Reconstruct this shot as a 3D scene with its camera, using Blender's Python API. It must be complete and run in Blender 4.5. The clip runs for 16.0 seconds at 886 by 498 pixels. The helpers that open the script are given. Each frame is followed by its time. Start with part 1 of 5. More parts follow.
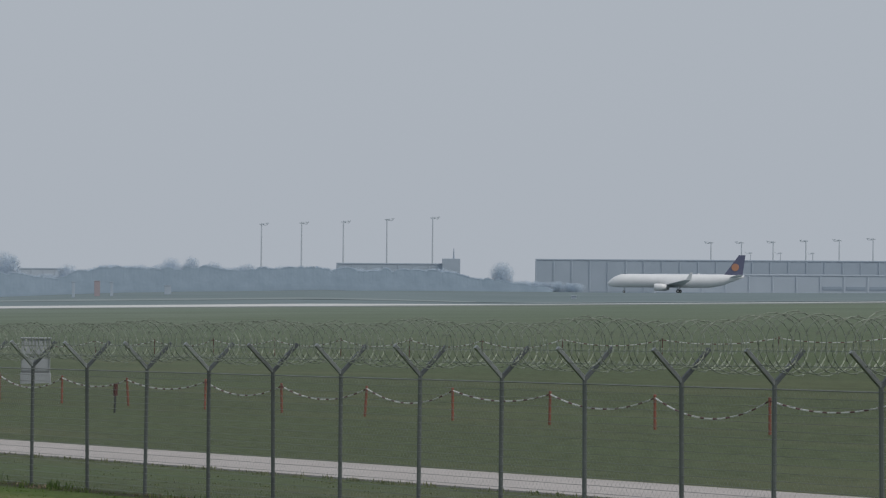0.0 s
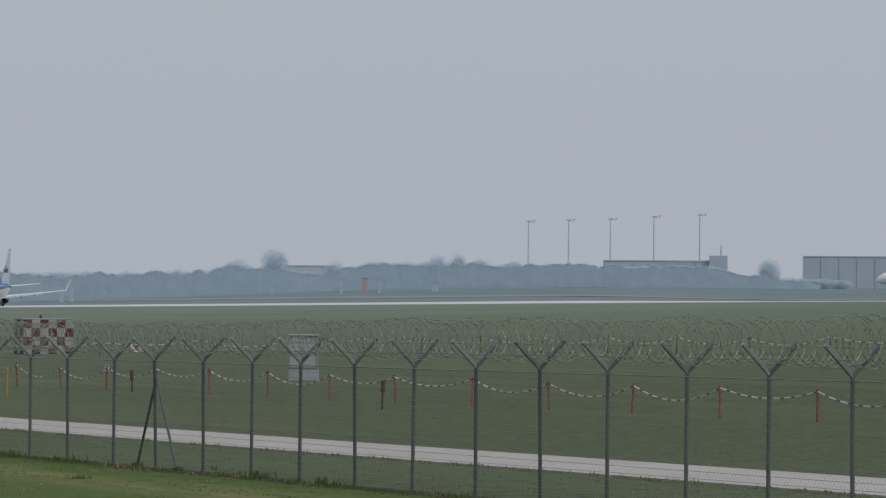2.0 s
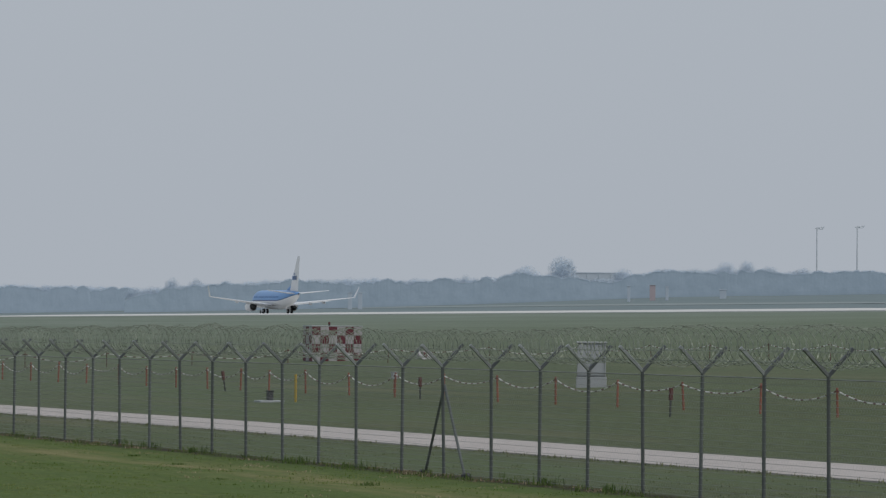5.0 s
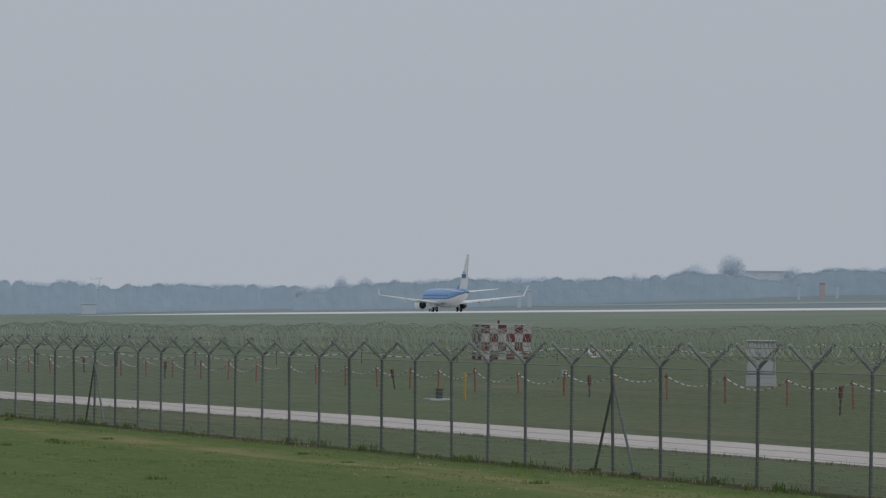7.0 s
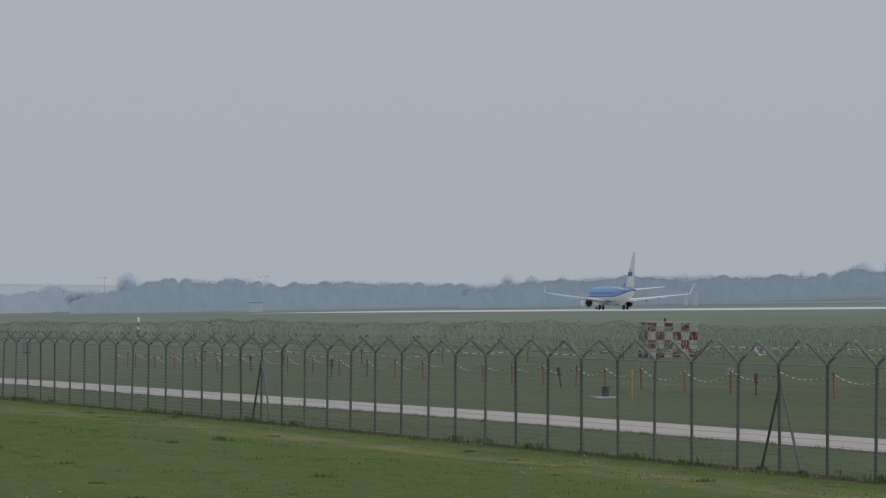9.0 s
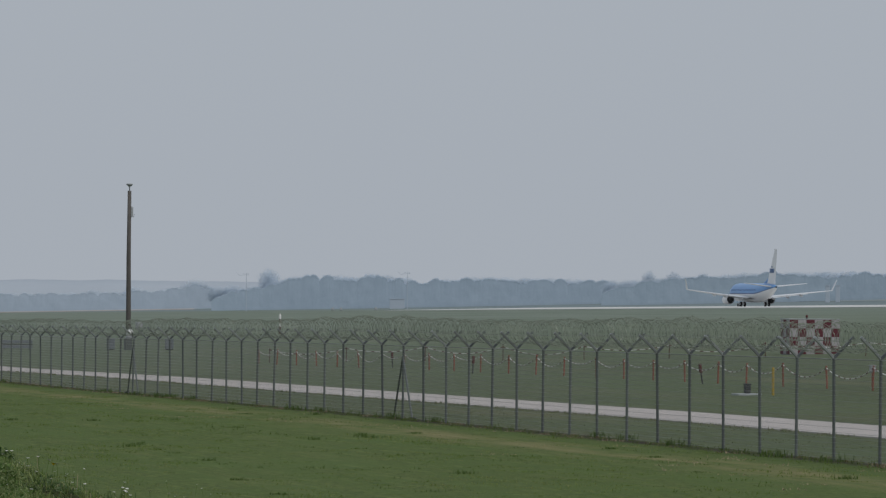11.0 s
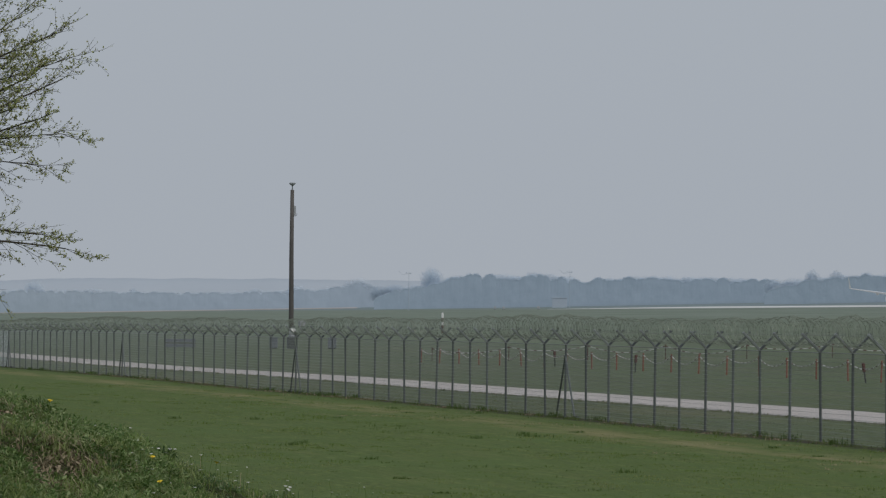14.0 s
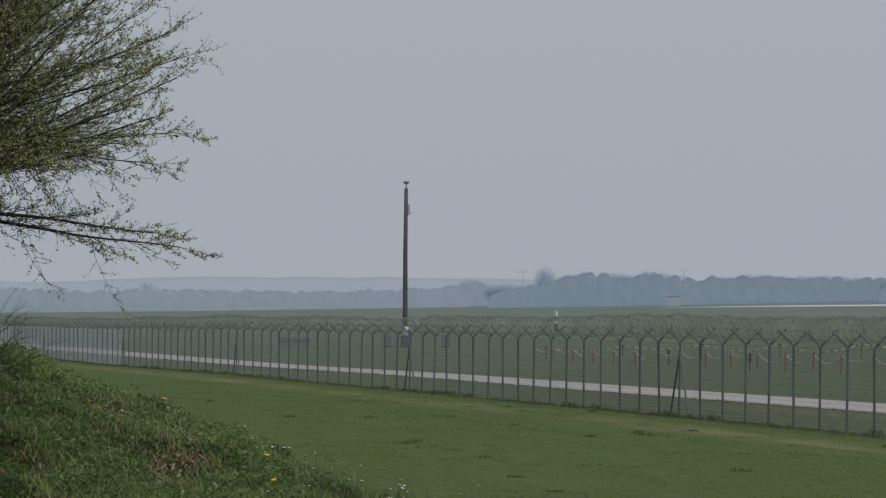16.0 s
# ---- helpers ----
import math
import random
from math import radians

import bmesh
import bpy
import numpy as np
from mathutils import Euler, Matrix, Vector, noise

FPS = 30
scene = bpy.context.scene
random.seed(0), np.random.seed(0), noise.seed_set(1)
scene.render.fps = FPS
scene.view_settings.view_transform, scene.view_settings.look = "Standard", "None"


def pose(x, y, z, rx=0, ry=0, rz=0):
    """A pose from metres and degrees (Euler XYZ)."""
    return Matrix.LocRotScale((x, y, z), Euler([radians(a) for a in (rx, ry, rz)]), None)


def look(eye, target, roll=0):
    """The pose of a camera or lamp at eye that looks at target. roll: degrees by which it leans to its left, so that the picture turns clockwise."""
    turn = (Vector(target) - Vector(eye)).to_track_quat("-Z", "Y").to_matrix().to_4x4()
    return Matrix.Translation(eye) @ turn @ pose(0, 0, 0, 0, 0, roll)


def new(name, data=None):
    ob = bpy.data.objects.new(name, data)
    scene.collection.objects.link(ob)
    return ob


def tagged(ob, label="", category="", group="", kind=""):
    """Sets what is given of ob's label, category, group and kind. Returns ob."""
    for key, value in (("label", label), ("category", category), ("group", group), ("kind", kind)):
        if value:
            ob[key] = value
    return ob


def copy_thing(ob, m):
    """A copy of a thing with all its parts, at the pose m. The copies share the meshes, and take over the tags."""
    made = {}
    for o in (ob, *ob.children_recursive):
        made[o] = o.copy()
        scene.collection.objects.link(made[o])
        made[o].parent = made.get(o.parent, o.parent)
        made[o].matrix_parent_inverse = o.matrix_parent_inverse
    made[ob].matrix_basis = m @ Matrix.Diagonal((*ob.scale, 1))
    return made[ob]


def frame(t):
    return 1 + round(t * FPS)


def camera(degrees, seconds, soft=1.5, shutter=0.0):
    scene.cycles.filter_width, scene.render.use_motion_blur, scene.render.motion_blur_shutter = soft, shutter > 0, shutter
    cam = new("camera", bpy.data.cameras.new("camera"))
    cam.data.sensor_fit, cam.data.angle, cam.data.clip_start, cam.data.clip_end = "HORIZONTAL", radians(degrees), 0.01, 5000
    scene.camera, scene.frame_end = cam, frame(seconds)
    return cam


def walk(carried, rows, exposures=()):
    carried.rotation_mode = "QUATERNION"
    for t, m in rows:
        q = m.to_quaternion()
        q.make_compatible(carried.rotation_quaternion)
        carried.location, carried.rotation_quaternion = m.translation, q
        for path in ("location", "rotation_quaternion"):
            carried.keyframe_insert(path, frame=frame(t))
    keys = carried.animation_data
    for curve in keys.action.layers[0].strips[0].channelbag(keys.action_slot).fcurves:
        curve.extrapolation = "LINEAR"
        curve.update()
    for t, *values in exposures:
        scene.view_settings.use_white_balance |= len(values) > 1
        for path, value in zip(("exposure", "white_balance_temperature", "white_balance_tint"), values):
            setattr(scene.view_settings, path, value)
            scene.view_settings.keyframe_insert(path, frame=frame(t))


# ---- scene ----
cam = camera(10.430, 16.0, soft=1.25)
# seconds, heading, tilt, roll in degrees: a camera on a stand that pans to its left
PAN = [
    (0.0, -25.402, 90.720, 0.403),
    (0.5, -24.512, 90.689, 0.400),
    (1.0, -23.708, 90.683, 0.399),
    (1.5, -22.927, 90.665, 0.400),
    (2.0, -22.251, 90.664, 0.398),
    (2.5, -21.654, 90.663, 0.404),
    (3.0, -21.051, 90.652, 0.406),
    (3.5, -20.474, 90.661, 0.411),
    (4.0, -19.930, 90.681, 0.412),
    (4.5, -19.375, 90.709, 0.414),
    (4.7, -19.164, 90.717, 0.412),
    (6.8, -17.056, 90.700, 0.416),
    (7.0, -16.857, 90.691, 0.417),
    (7.5, -16.376, 90.683, 0.415),
    (8.0, -15.894, 90.671, 0.413),
    (8.5, -15.396, 90.660, 0.413),
    (9.0, -14.895, 90.652, 0.411),
    (9.2, -14.701, 90.651, 0.408),
    (11.3, -12.994, 90.606, 0.415),
    (11.5, -12.838, 90.611, 0.413),
    (12.0, -12.492, 90.599, 0.414),
    (12.5, -12.192, 90.595, 0.417),
    (13.0, -11.919, 90.589, 0.417),
    (13.5, -11.620, 90.583, 0.420),
    (14.0, -11.310, 90.575, 0.422),
    (14.5, -10.996, 90.567, 0.420),
    (15.0, -10.663, 90.565, 0.418),
    (15.5, -10.319, 90.553, 0.416),
    (16.0, -9.966, 90.547, 0.414),
]
EYE = (0.0, 0.0, 2.952)
walk(cam, [(t, pose(*EYE, tilt, 0, yaw) @ pose(0, 0, 0, 0, 0, roll)) for t, yaw, tilt, roll in PAN],
     exposures=[(0, 0.07), (4.5, 0.06), (9, 0.0), (12, -0.03), (16, -0.05)])

# ---- light ----
world = bpy.data.worlds.new("overcast_sky")
scene.world = world
world.use_nodes = True
wn, wl = world.node_tree.nodes, world.node_tree.links
SUN_AZ, SUN_EL = radians(150), radians(50)      # sun behind the camera, veiled by thin cloud
sky = wn.new("ShaderNodeTexSky")
sky.sky_type = "NISHITA"
sky.sun_disc = False
sky.sun_elevation = SUN_EL
sky.sun_rotation = SUN_AZ
sky.air_density, sky.dust_density, sky.ozone_density = 1.0, 6.0, 1.0
veil = wn.new("ShaderNodeMixRGB")
veil.inputs[0].default_value = 0.9              # cloud sheet over the clear sky
veil.inputs[2].default_value = (4.2, 4.6, 5.15, 1)
wl.new(sky.outputs[0], veil.inputs[1])
wl.new(veil.outputs[0], wn["Background"].inputs[0])
wn["Background"].inputs[1].default_value = 0.1

sun = new("sun", bpy.data.lights.new("sun", "SUN"))
sun.data.energy = 1.3
sun.data.angle = radians(20)
sun.data.color = (1.0, 0.96, 0.9)
sun_dir = Vector((math.sin(SUN_AZ) * math.cos(SUN_EL), math.cos(SUN_AZ) * math.cos(SUN_EL), math.sin(SUN_EL)))
sun.matrix_world = look(sun_dir * 100, (0, 0, 0))


# ---- materials ----
def mat(name, a, b, scale=1.0, fine=0.0, rough=0.7, metal=0.0, bump=0.0, spec=0.4, each=0.0, thin=0.0):
    """Two colours mixed by coarse and fine noise in metres; each: how far single objects differ in value."""
    m = bpy.data.materials.new(name)
    m.use_nodes = True
    n, l = m.node_tree.nodes, m.node_tree.links
    p = n["Principled BSDF"]
    co = n.new("ShaderNodeTexCoord")
    big = n.new("ShaderNodeTexNoise")
    big.inputs["Scale"].default_value = 1.0 / scale
    big.inputs["Detail"].default_value = 5
    l.new(co.outputs["Object"], big.inputs["Vector"])
    small = n.new("ShaderNodeTexNoise")
    small.inputs["Scale"].default_value = 1.0 / (fine or scale / 12)
    small.inputs["Detail"].default_value = 3
    l.new(co.outputs["Object"], small.inputs["Vector"])
    add = n.new("ShaderNodeMath")
    add.operation = "MULTIPLY_ADD"
    add.inputs[1].default_value = 0.6
    l.new(small.outputs[0], add.inputs[0])
    half = n.new("ShaderNodeMath")
    half.operation = "MULTIPLY_ADD"
    half.inputs[1].default_value, half.inputs[2].default_value = 1.4, -0.5
    l.new(big.outputs[0], half.inputs[0])
    l.new(half.outputs[0], add.inputs[2])
    mix = n.new("ShaderNodeMixRGB")
    mix.use_clamp = True
    mix.inputs[1].default_value, mix.inputs[2].default_value = (*a, 1), (*b, 1)
    l.new(add.outputs[0], mix.inputs[0])
    out = mix.outputs[0]
    if each:
        info = n.new("ShaderNodeObjectInfo")
        val = n.new("ShaderNodeMath")
        val.operation = "MULTIPLY_ADD"
        val.inputs[1].default_value, val.inputs[2].default_value = 2 * each, 1 - each
        l.new(info.outputs["Random"], val.inputs[0])
        hsv = n.new("ShaderNodeHueSaturation")
        l.new(val.outputs[0], hsv.inputs["Value"])
        l.new(out, hsv.inputs["Color"])
        out = hsv.outputs[0]
    l.new(out, p.inputs["Base Color"])
    p.inputs["Roughness"].default_value = rough
    p.inputs["Metallic"].default_value = metal
    p.inputs["Specular IOR Level"].default_value = spec
    if bump:
        bn = n.new("ShaderNodeBump")
        bn.inputs["Strength"].default_value = 0.5
        bn.inputs["Distance"].default_value = bump
        l.new(small.outputs[0], bn.inputs["Height"])
        l.new(bn.outputs[0], p.inputs["Normal"])
    if thin:
        tr = n.new("ShaderNodeBsdfTranslucent")
        l.new(out, tr.inputs[0])
        mx = n.new("ShaderNodeMixShader")
        mx.inputs[0].default_value = thin
        l.new(p.outputs[0], mx.inputs[1])
        l.new(tr.outputs[0], mx.inputs[2])
        l.new(mx.outputs[0], n["Material Output"].inputs[0])
    return m


def field_mat():
    """Mown airfield grass: green with dry patches, mowing streaks along the fence, bare soil at the fence's foot; haze
    painted in with distance.
    """
    m = bpy.data.materials.new("grass")
    m.use_nodes = True
    n, l = m.node_tree.nodes, m.node_tree.links
    p = n["Principled BSDF"]
    p.inputs["Roughness"].default_value = 0.9
    p.inputs["Specular IOR Level"].default_value = 0.15
    co = n.new("ShaderNodeTexCoord")
    sep = n.new("ShaderNodeSeparateXYZ")
    l.new(co.outputs["Object"], sep.inputs[0])

    def noise_at(sx, sy, detail=4, rough=0.6):
        mp = n.new("ShaderNodeMapping")
        mp.inputs["Scale"].default_value = (1 / sx, 1 / sy, 1)
        l.new(co.outputs["Object"], mp.inputs[0])
        t = n.new("ShaderNodeTexNoise")
        t.inputs["Scale"].default_value = 1.0
        t.inputs["Detail"].default_value = detail
        t.inputs["Roughness"].default_value = rough
        l.new(mp.outputs[0], t.inputs["Vector"])
        return t.outputs[0]

    def ramp(src, lo, hi):
        r = n.new("ShaderNodeMapRange")
        r.inputs[1].default_value, r.inputs[2].default_value = lo, hi
        l.new(src, r.inputs[0])
        return r.outputs[0]

    def mix(fac, a, b, mode="MIX"):
        x = n.new("ShaderNodeMixRGB")
        x.blend_type = mode
        for i, v in ((0, fac), (1, a), (2, b)):
            if isinstance(v, tuple):
                x.inputs[i].default_value = (*v, 1)
            elif isinstance(v, float):
                x.inputs[i].default_value = v
            else:
                l.new(v, x.inputs[i])
        return x.outputs[0]

    lawn = mix(ramp(noise_at(0.11, 0.5, 6, 0.8), 0.36, 0.64), (0.032, 0.054, 0.013), (0.126, 0.164, 0.042))
    lawn = mix(ramp(noise_at(0.9, 12), 0.52, 0.8), lawn, (0.125, 0.145, 0.05))
    lawn = mix(ramp(noise_at(0.45, 2.6, 5, 0.7), 0.5, 0.72), lawn, (0.052, 0.09, 0.02))
    lawn = mix(ramp(noise_at(2.5, 9), 0.5, 0.75), lawn, (0.075, 0.12, 0.03))
    lawn = mix(ramp(noise_at(0.5, 4.5, 4, 0.65), 0.42, 0.66), lawn, (0.074, 0.114, 0.027))
    lawn = mix(ramp(noise_at(0.3, 2.4, 4, 0.65), 0.56, 0.76), lawn, (0.125, 0.165, 0.05))
    # dark ground under the mound's plants: shade of the gaps put into its colour
    lawn = mix(ramp(sep.outputs[0], 8.0, 5.8), lawn, mix(ramp(noise_at(0.2, 0.2), 0.35, 0.65), (0.03, 0.032, 0.014), (0.055, 0.062, 0.026)))
    # trodden dry track beside the fence
    tr_a, tr_b = ramp(sep.outputs[0], 23.6, 25.0), ramp(sep.outputs[0], 26.8, 25.6)
    tr = n.new("ShaderNodeMath")
    tr.operation = "MULTIPLY"
    l.new(tr_a, tr.inputs[0])
    l.new(tr_b, tr.inputs[1])
    tr2 = n.new("ShaderNodeMath")
    tr2.operation = "MULTIPLY"
    l.new(tr.outputs[0], tr2.inputs[0])
    l.new(ramp(noise_at(0.8, 7), 0.38, 0.72), tr2.inputs[1])
    lawn = mix(tr2.outputs[0], lawn, (0.21, 0.185, 0.09))
    field = mix(ramp(noise_at(0.16, 0.9, 6, 0.8), 0.36, 0.64), (0.032, 0.045, 0.019), (0.115, 0.142, 0.07))
    field = mix(ramp(noise_at(4, 40), 0.5, 0.75), field, (0.118, 0.122, 0.066))
    field = mix(ramp(noise_at(14, 60), 0.5, 0.7), field, (0.082, 0.112, 0.05))
    # haze laid into the grass colour: paler along x and y, bluish past the runway
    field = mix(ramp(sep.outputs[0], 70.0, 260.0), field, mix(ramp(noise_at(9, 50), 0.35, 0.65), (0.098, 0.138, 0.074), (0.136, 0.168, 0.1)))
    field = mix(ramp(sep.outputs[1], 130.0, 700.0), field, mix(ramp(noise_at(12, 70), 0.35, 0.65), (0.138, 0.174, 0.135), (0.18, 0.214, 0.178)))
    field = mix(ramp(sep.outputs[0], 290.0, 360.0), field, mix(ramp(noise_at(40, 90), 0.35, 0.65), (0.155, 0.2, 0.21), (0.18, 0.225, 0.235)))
    edge = n.new("ShaderNodeMath")
    edge.operation = "ADD"
    wob = n.new("ShaderNodeMath")
    wob.operation = "MULTIPLY_ADD"
    wob.inputs[1].default_value, wob.inputs[2].default_value = 1.2, -0.6
    l.new(noise_at(0.5, 0.9), wob.inputs[0])
    l.new(sep.outputs[0], edge.inputs[0])
    l.new(wob.outputs[0], edge.inputs[1])
    col = mix(ramp(edge.outputs[0], 28.1, 28.5), lawn, field)
    # worn strip of soil and dry stalks under the fence
    a = ramp(edge.outputs[0], 27.75, 28.1)
    b = ramp(edge.outputs[0], 28.75, 28.4)
    both = n.new("ShaderNodeMath")
    both.operation = "MULTIPLY"
    l.new(a, both.inputs[0])
    l.new(b, both.inputs[1])
    col = mix(both.outputs[0], col, (0.04, 0.036, 0.022))
    l.new(col, p.inputs["Base Color"])
    bn = n.new("ShaderNodeBump")
    bn.inputs["Strength"].default_value = 0.6
    bn.inputs["Distance"].default_value = 0.06
    l.new(noise_at(0.12, 0.12, 3), bn.inputs["Height"])
    l.new(bn.outputs[0], p.inputs["Normal"])
    return m


M = {
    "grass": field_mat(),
    "concrete_road": mat("concrete_road", (0.35, 0.32, 0.305), (0.475, 0.44, 0.42), 2.5, 0.12, 0.9, bump=0.01),
    "runway": mat("runway", (0.5, 0.5, 0.49), (0.62, 0.62, 0.6), 12, 0.8, 0.7),
    "galv": mat("galvanised_steel", (0.088, 0.101, 0.099), (0.168, 0.184, 0.181), 0.25, 0.03, 0.5, 0.4, each=0.16),
    # bright and dark side of each Y are put into two tones of steel
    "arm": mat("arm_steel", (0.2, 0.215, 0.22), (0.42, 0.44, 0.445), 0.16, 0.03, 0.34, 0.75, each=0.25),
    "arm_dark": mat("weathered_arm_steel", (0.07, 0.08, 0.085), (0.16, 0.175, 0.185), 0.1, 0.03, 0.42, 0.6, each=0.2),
    "wire": mat("wire_steel", (0.2, 0.21, 0.21), (0.3, 0.31, 0.31), 0.4, 0.05, 0.5, 0.3),
    "razor": mat("razor_tape", (0.11, 0.13, 0.1), (0.33, 0.37, 0.31), 0.12, 0.03, 0.42, 0.4),
    "orange": mat("orange_paint", (0.21, 0.075, 0.048), (0.27, 0.1, 0.07), 0.4, 0.05, 0.6, each=0.12),
    "red": mat("red_paint", (0.085, 0.018, 0.028), (0.125, 0.028, 0.04), 0.5, 0.05, 0.6),
    "white": mat("white_paint", (0.62, 0.62, 0.62), (0.78, 0.78, 0.77), 0.5, 0.06, 0.5),
    "yellow": mat("yellow_paint", (0.33, 0.23, 0.04), (0.42, 0.3, 0.06), 0.4, 0.05, 0.6),
    "dark_red": mat("dark_red_paint", (0.07, 0.026, 0.024), (0.12, 0.042, 0.038), 0.4, 0.05, 0.7),
    "dark": mat("dark_grey_plastic", (0.03, 0.032, 0.035), (0.055, 0.058, 0.06), 0.3, 0.04, 0.6),
    "grey": mat("grey_cabinet", (0.29, 0.31, 0.33), (0.38, 0.4, 0.42), 0.8, 0.08, 0.6),
    "wood": mat("pole_wood", (0.068, 0.063, 0.06), (0.125, 0.117, 0.11), 0.7, 0.05, 0.85, bump=0.01),
    "bark": mat("bark", (0.035, 0.03, 0.024), (0.075, 0.065, 0.05), 0.12, 0.02, 0.9, bump=0.01),
    "straw": mat("dry_stalk", (0.26, 0.22, 0.14), (0.4, 0.34, 0.22), 0.5, 0.05, 0.85),
    "petal_white": mat("white_petal", (0.7, 0.7, 0.66), (0.8, 0.8, 0.77), 0.1, 0.02, 0.7),
    "petal_yellow": mat("yellow_petal", (0.72, 0.5, 0.02), (0.8, 0.6, 0.04), 0.1, 0.02, 0.7),
    # far trees: distance haze is put into these pale, bluish base colours
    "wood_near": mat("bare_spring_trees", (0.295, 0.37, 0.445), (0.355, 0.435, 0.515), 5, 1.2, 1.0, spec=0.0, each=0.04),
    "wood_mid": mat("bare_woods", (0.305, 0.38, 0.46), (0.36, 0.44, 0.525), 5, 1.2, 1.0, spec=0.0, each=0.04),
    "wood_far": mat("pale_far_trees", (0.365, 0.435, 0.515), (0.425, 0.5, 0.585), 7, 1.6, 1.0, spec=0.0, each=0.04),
    # crown twigs, lighter still, carry the same haze in their colour
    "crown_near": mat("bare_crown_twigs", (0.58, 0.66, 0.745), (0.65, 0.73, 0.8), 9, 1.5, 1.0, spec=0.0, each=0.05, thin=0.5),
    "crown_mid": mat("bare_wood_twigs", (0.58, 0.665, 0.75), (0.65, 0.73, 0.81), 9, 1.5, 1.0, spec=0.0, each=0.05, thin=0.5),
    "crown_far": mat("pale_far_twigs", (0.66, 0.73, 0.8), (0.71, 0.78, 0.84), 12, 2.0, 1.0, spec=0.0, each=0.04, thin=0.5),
    # ridge, masts and halls: haze of the distance mixed into each base colour
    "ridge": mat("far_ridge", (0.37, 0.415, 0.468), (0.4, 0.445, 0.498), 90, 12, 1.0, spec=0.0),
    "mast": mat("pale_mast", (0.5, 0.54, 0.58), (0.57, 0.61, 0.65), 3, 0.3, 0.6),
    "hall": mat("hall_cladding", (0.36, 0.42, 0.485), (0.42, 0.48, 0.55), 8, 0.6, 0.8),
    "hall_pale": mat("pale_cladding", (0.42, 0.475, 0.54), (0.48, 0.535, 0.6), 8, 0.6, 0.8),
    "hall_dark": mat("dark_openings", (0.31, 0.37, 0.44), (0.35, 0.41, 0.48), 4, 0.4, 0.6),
    # blue skin paled a little, for haze in front of the jet
    "sky_blue": mat("light_blue_paint", (0.12, 0.3, 0.6), (0.16, 0.34, 0.64), 5, 0.3, 0.3),
    "navy": mat("dark_blue_paint", (0.02, 0.07, 0.2), (0.03, 0.09, 0.24), 3, 0.3, 0.35),
    "jet_white": mat("aircraft_white", (0.7, 0.71, 0.72), (0.8, 0.81, 0.82), 4, 0.3, 0.3),
    "jet_grey": mat("aircraft_grey", (0.6, 0.62, 0.64), (0.7, 0.72, 0.74), 3, 0.3, 0.28),
    # cabin windows tinted near the blue skin: haze painted into their colour
    "window_blue": mat("shaded_window", (0.07, 0.16, 0.36), (0.09, 0.19, 0.4), 1, 0.1, 0.2),
    # orange greyed and lightened: the haze before the far hut is in the colour
    "faded_orange": mat("faded_orange", (0.36, 0.31, 0.33), (0.4, 0.35, 0.37), 1, 0.2, 0.8),
    # taxiway tone drawn close to the far field, with haze in the colour
    "taxiway": mat("worn_taxiway", (0.19, 0.23, 0.23), (0.22, 0.26, 0.26), 12, 0.8, 0.8),
    "hut_white": mat("stained_white", (0.27, 0.265, 0.28), (0.42, 0.41, 0.42), 0.4, 0.05, 0.7),
    "pale_wire": mat("pale_wire", (0.36, 0.39, 0.42), (0.44, 0.47, 0.5), 0.4, 0.05, 0.5, 0.2),
    "mark_blue": mat("muted_blue_mark", (0.07, 0.15, 0.32), (0.09, 0.18, 0.36), 1, 0.1, 0.4),
    "cabinet_dull": mat("dull_blue_grey_metal", (0.15, 0.17, 0.19), (0.2, 0.22, 0.24), 0.5, 0.05, 0.6),
    "tyre": mat("tyre_rubber", (0.02, 0.02, 0.02), (0.035, 0.035, 0.035), 0.4, 0.05, 0.8),
    "bare_metal": mat("bare_metal", (0.5, 0.5, 0.5), (0.62, 0.62, 0.62), 0.5, 0.05, 0.35, 0.7),
}


# ---- mesh helpers ----
def part(name, bm, material, parent=None, label="", smooth=False):
    me = bpy.data.meshes.new(name)
    bm.to_mesh(me)
    bm.free()
    me.materials.append(M[material])
    if smooth:
        me.shade_smooth()
    ob = new(name, me)
    if parent:
        ob.parent = parent
    if label:
        tagged(ob, label)
    return ob


def share(ob, m, parent=None):
    """Another object on the same mesh."""
    o = new(ob.name.split(".")[0], ob.data)
    o.matrix_basis = m
    if parent:
        o.parent = parent
    return o


def thing(name, at, label, category, group="", turn=0.0, kind=""):
    e = new(name)
    e.matrix_basis = pose(*at, 0, 0, turn)
    return tagged(e, label, category, group, kind)


def box(sx, sy, sz, at=(0, 0, 0), bevel=0.0, bm=None):
    """A block with its base centre at `at`."""
    bm = bm or bmesh.new()
    r = bmesh.ops.create_cube(bm, size=1.0, matrix=Matrix.Translation((at[0], at[1], at[2] + sz / 2)) @ Matrix.Diagonal((sx, sy, sz, 1)))
    if bevel:
        es = {e for v in r["verts"] for e in v.link_edges}
        bmesh.ops.bevel(bm, geom=list(es), offset=bevel, segments=1, affect="EDGES")
    return bm


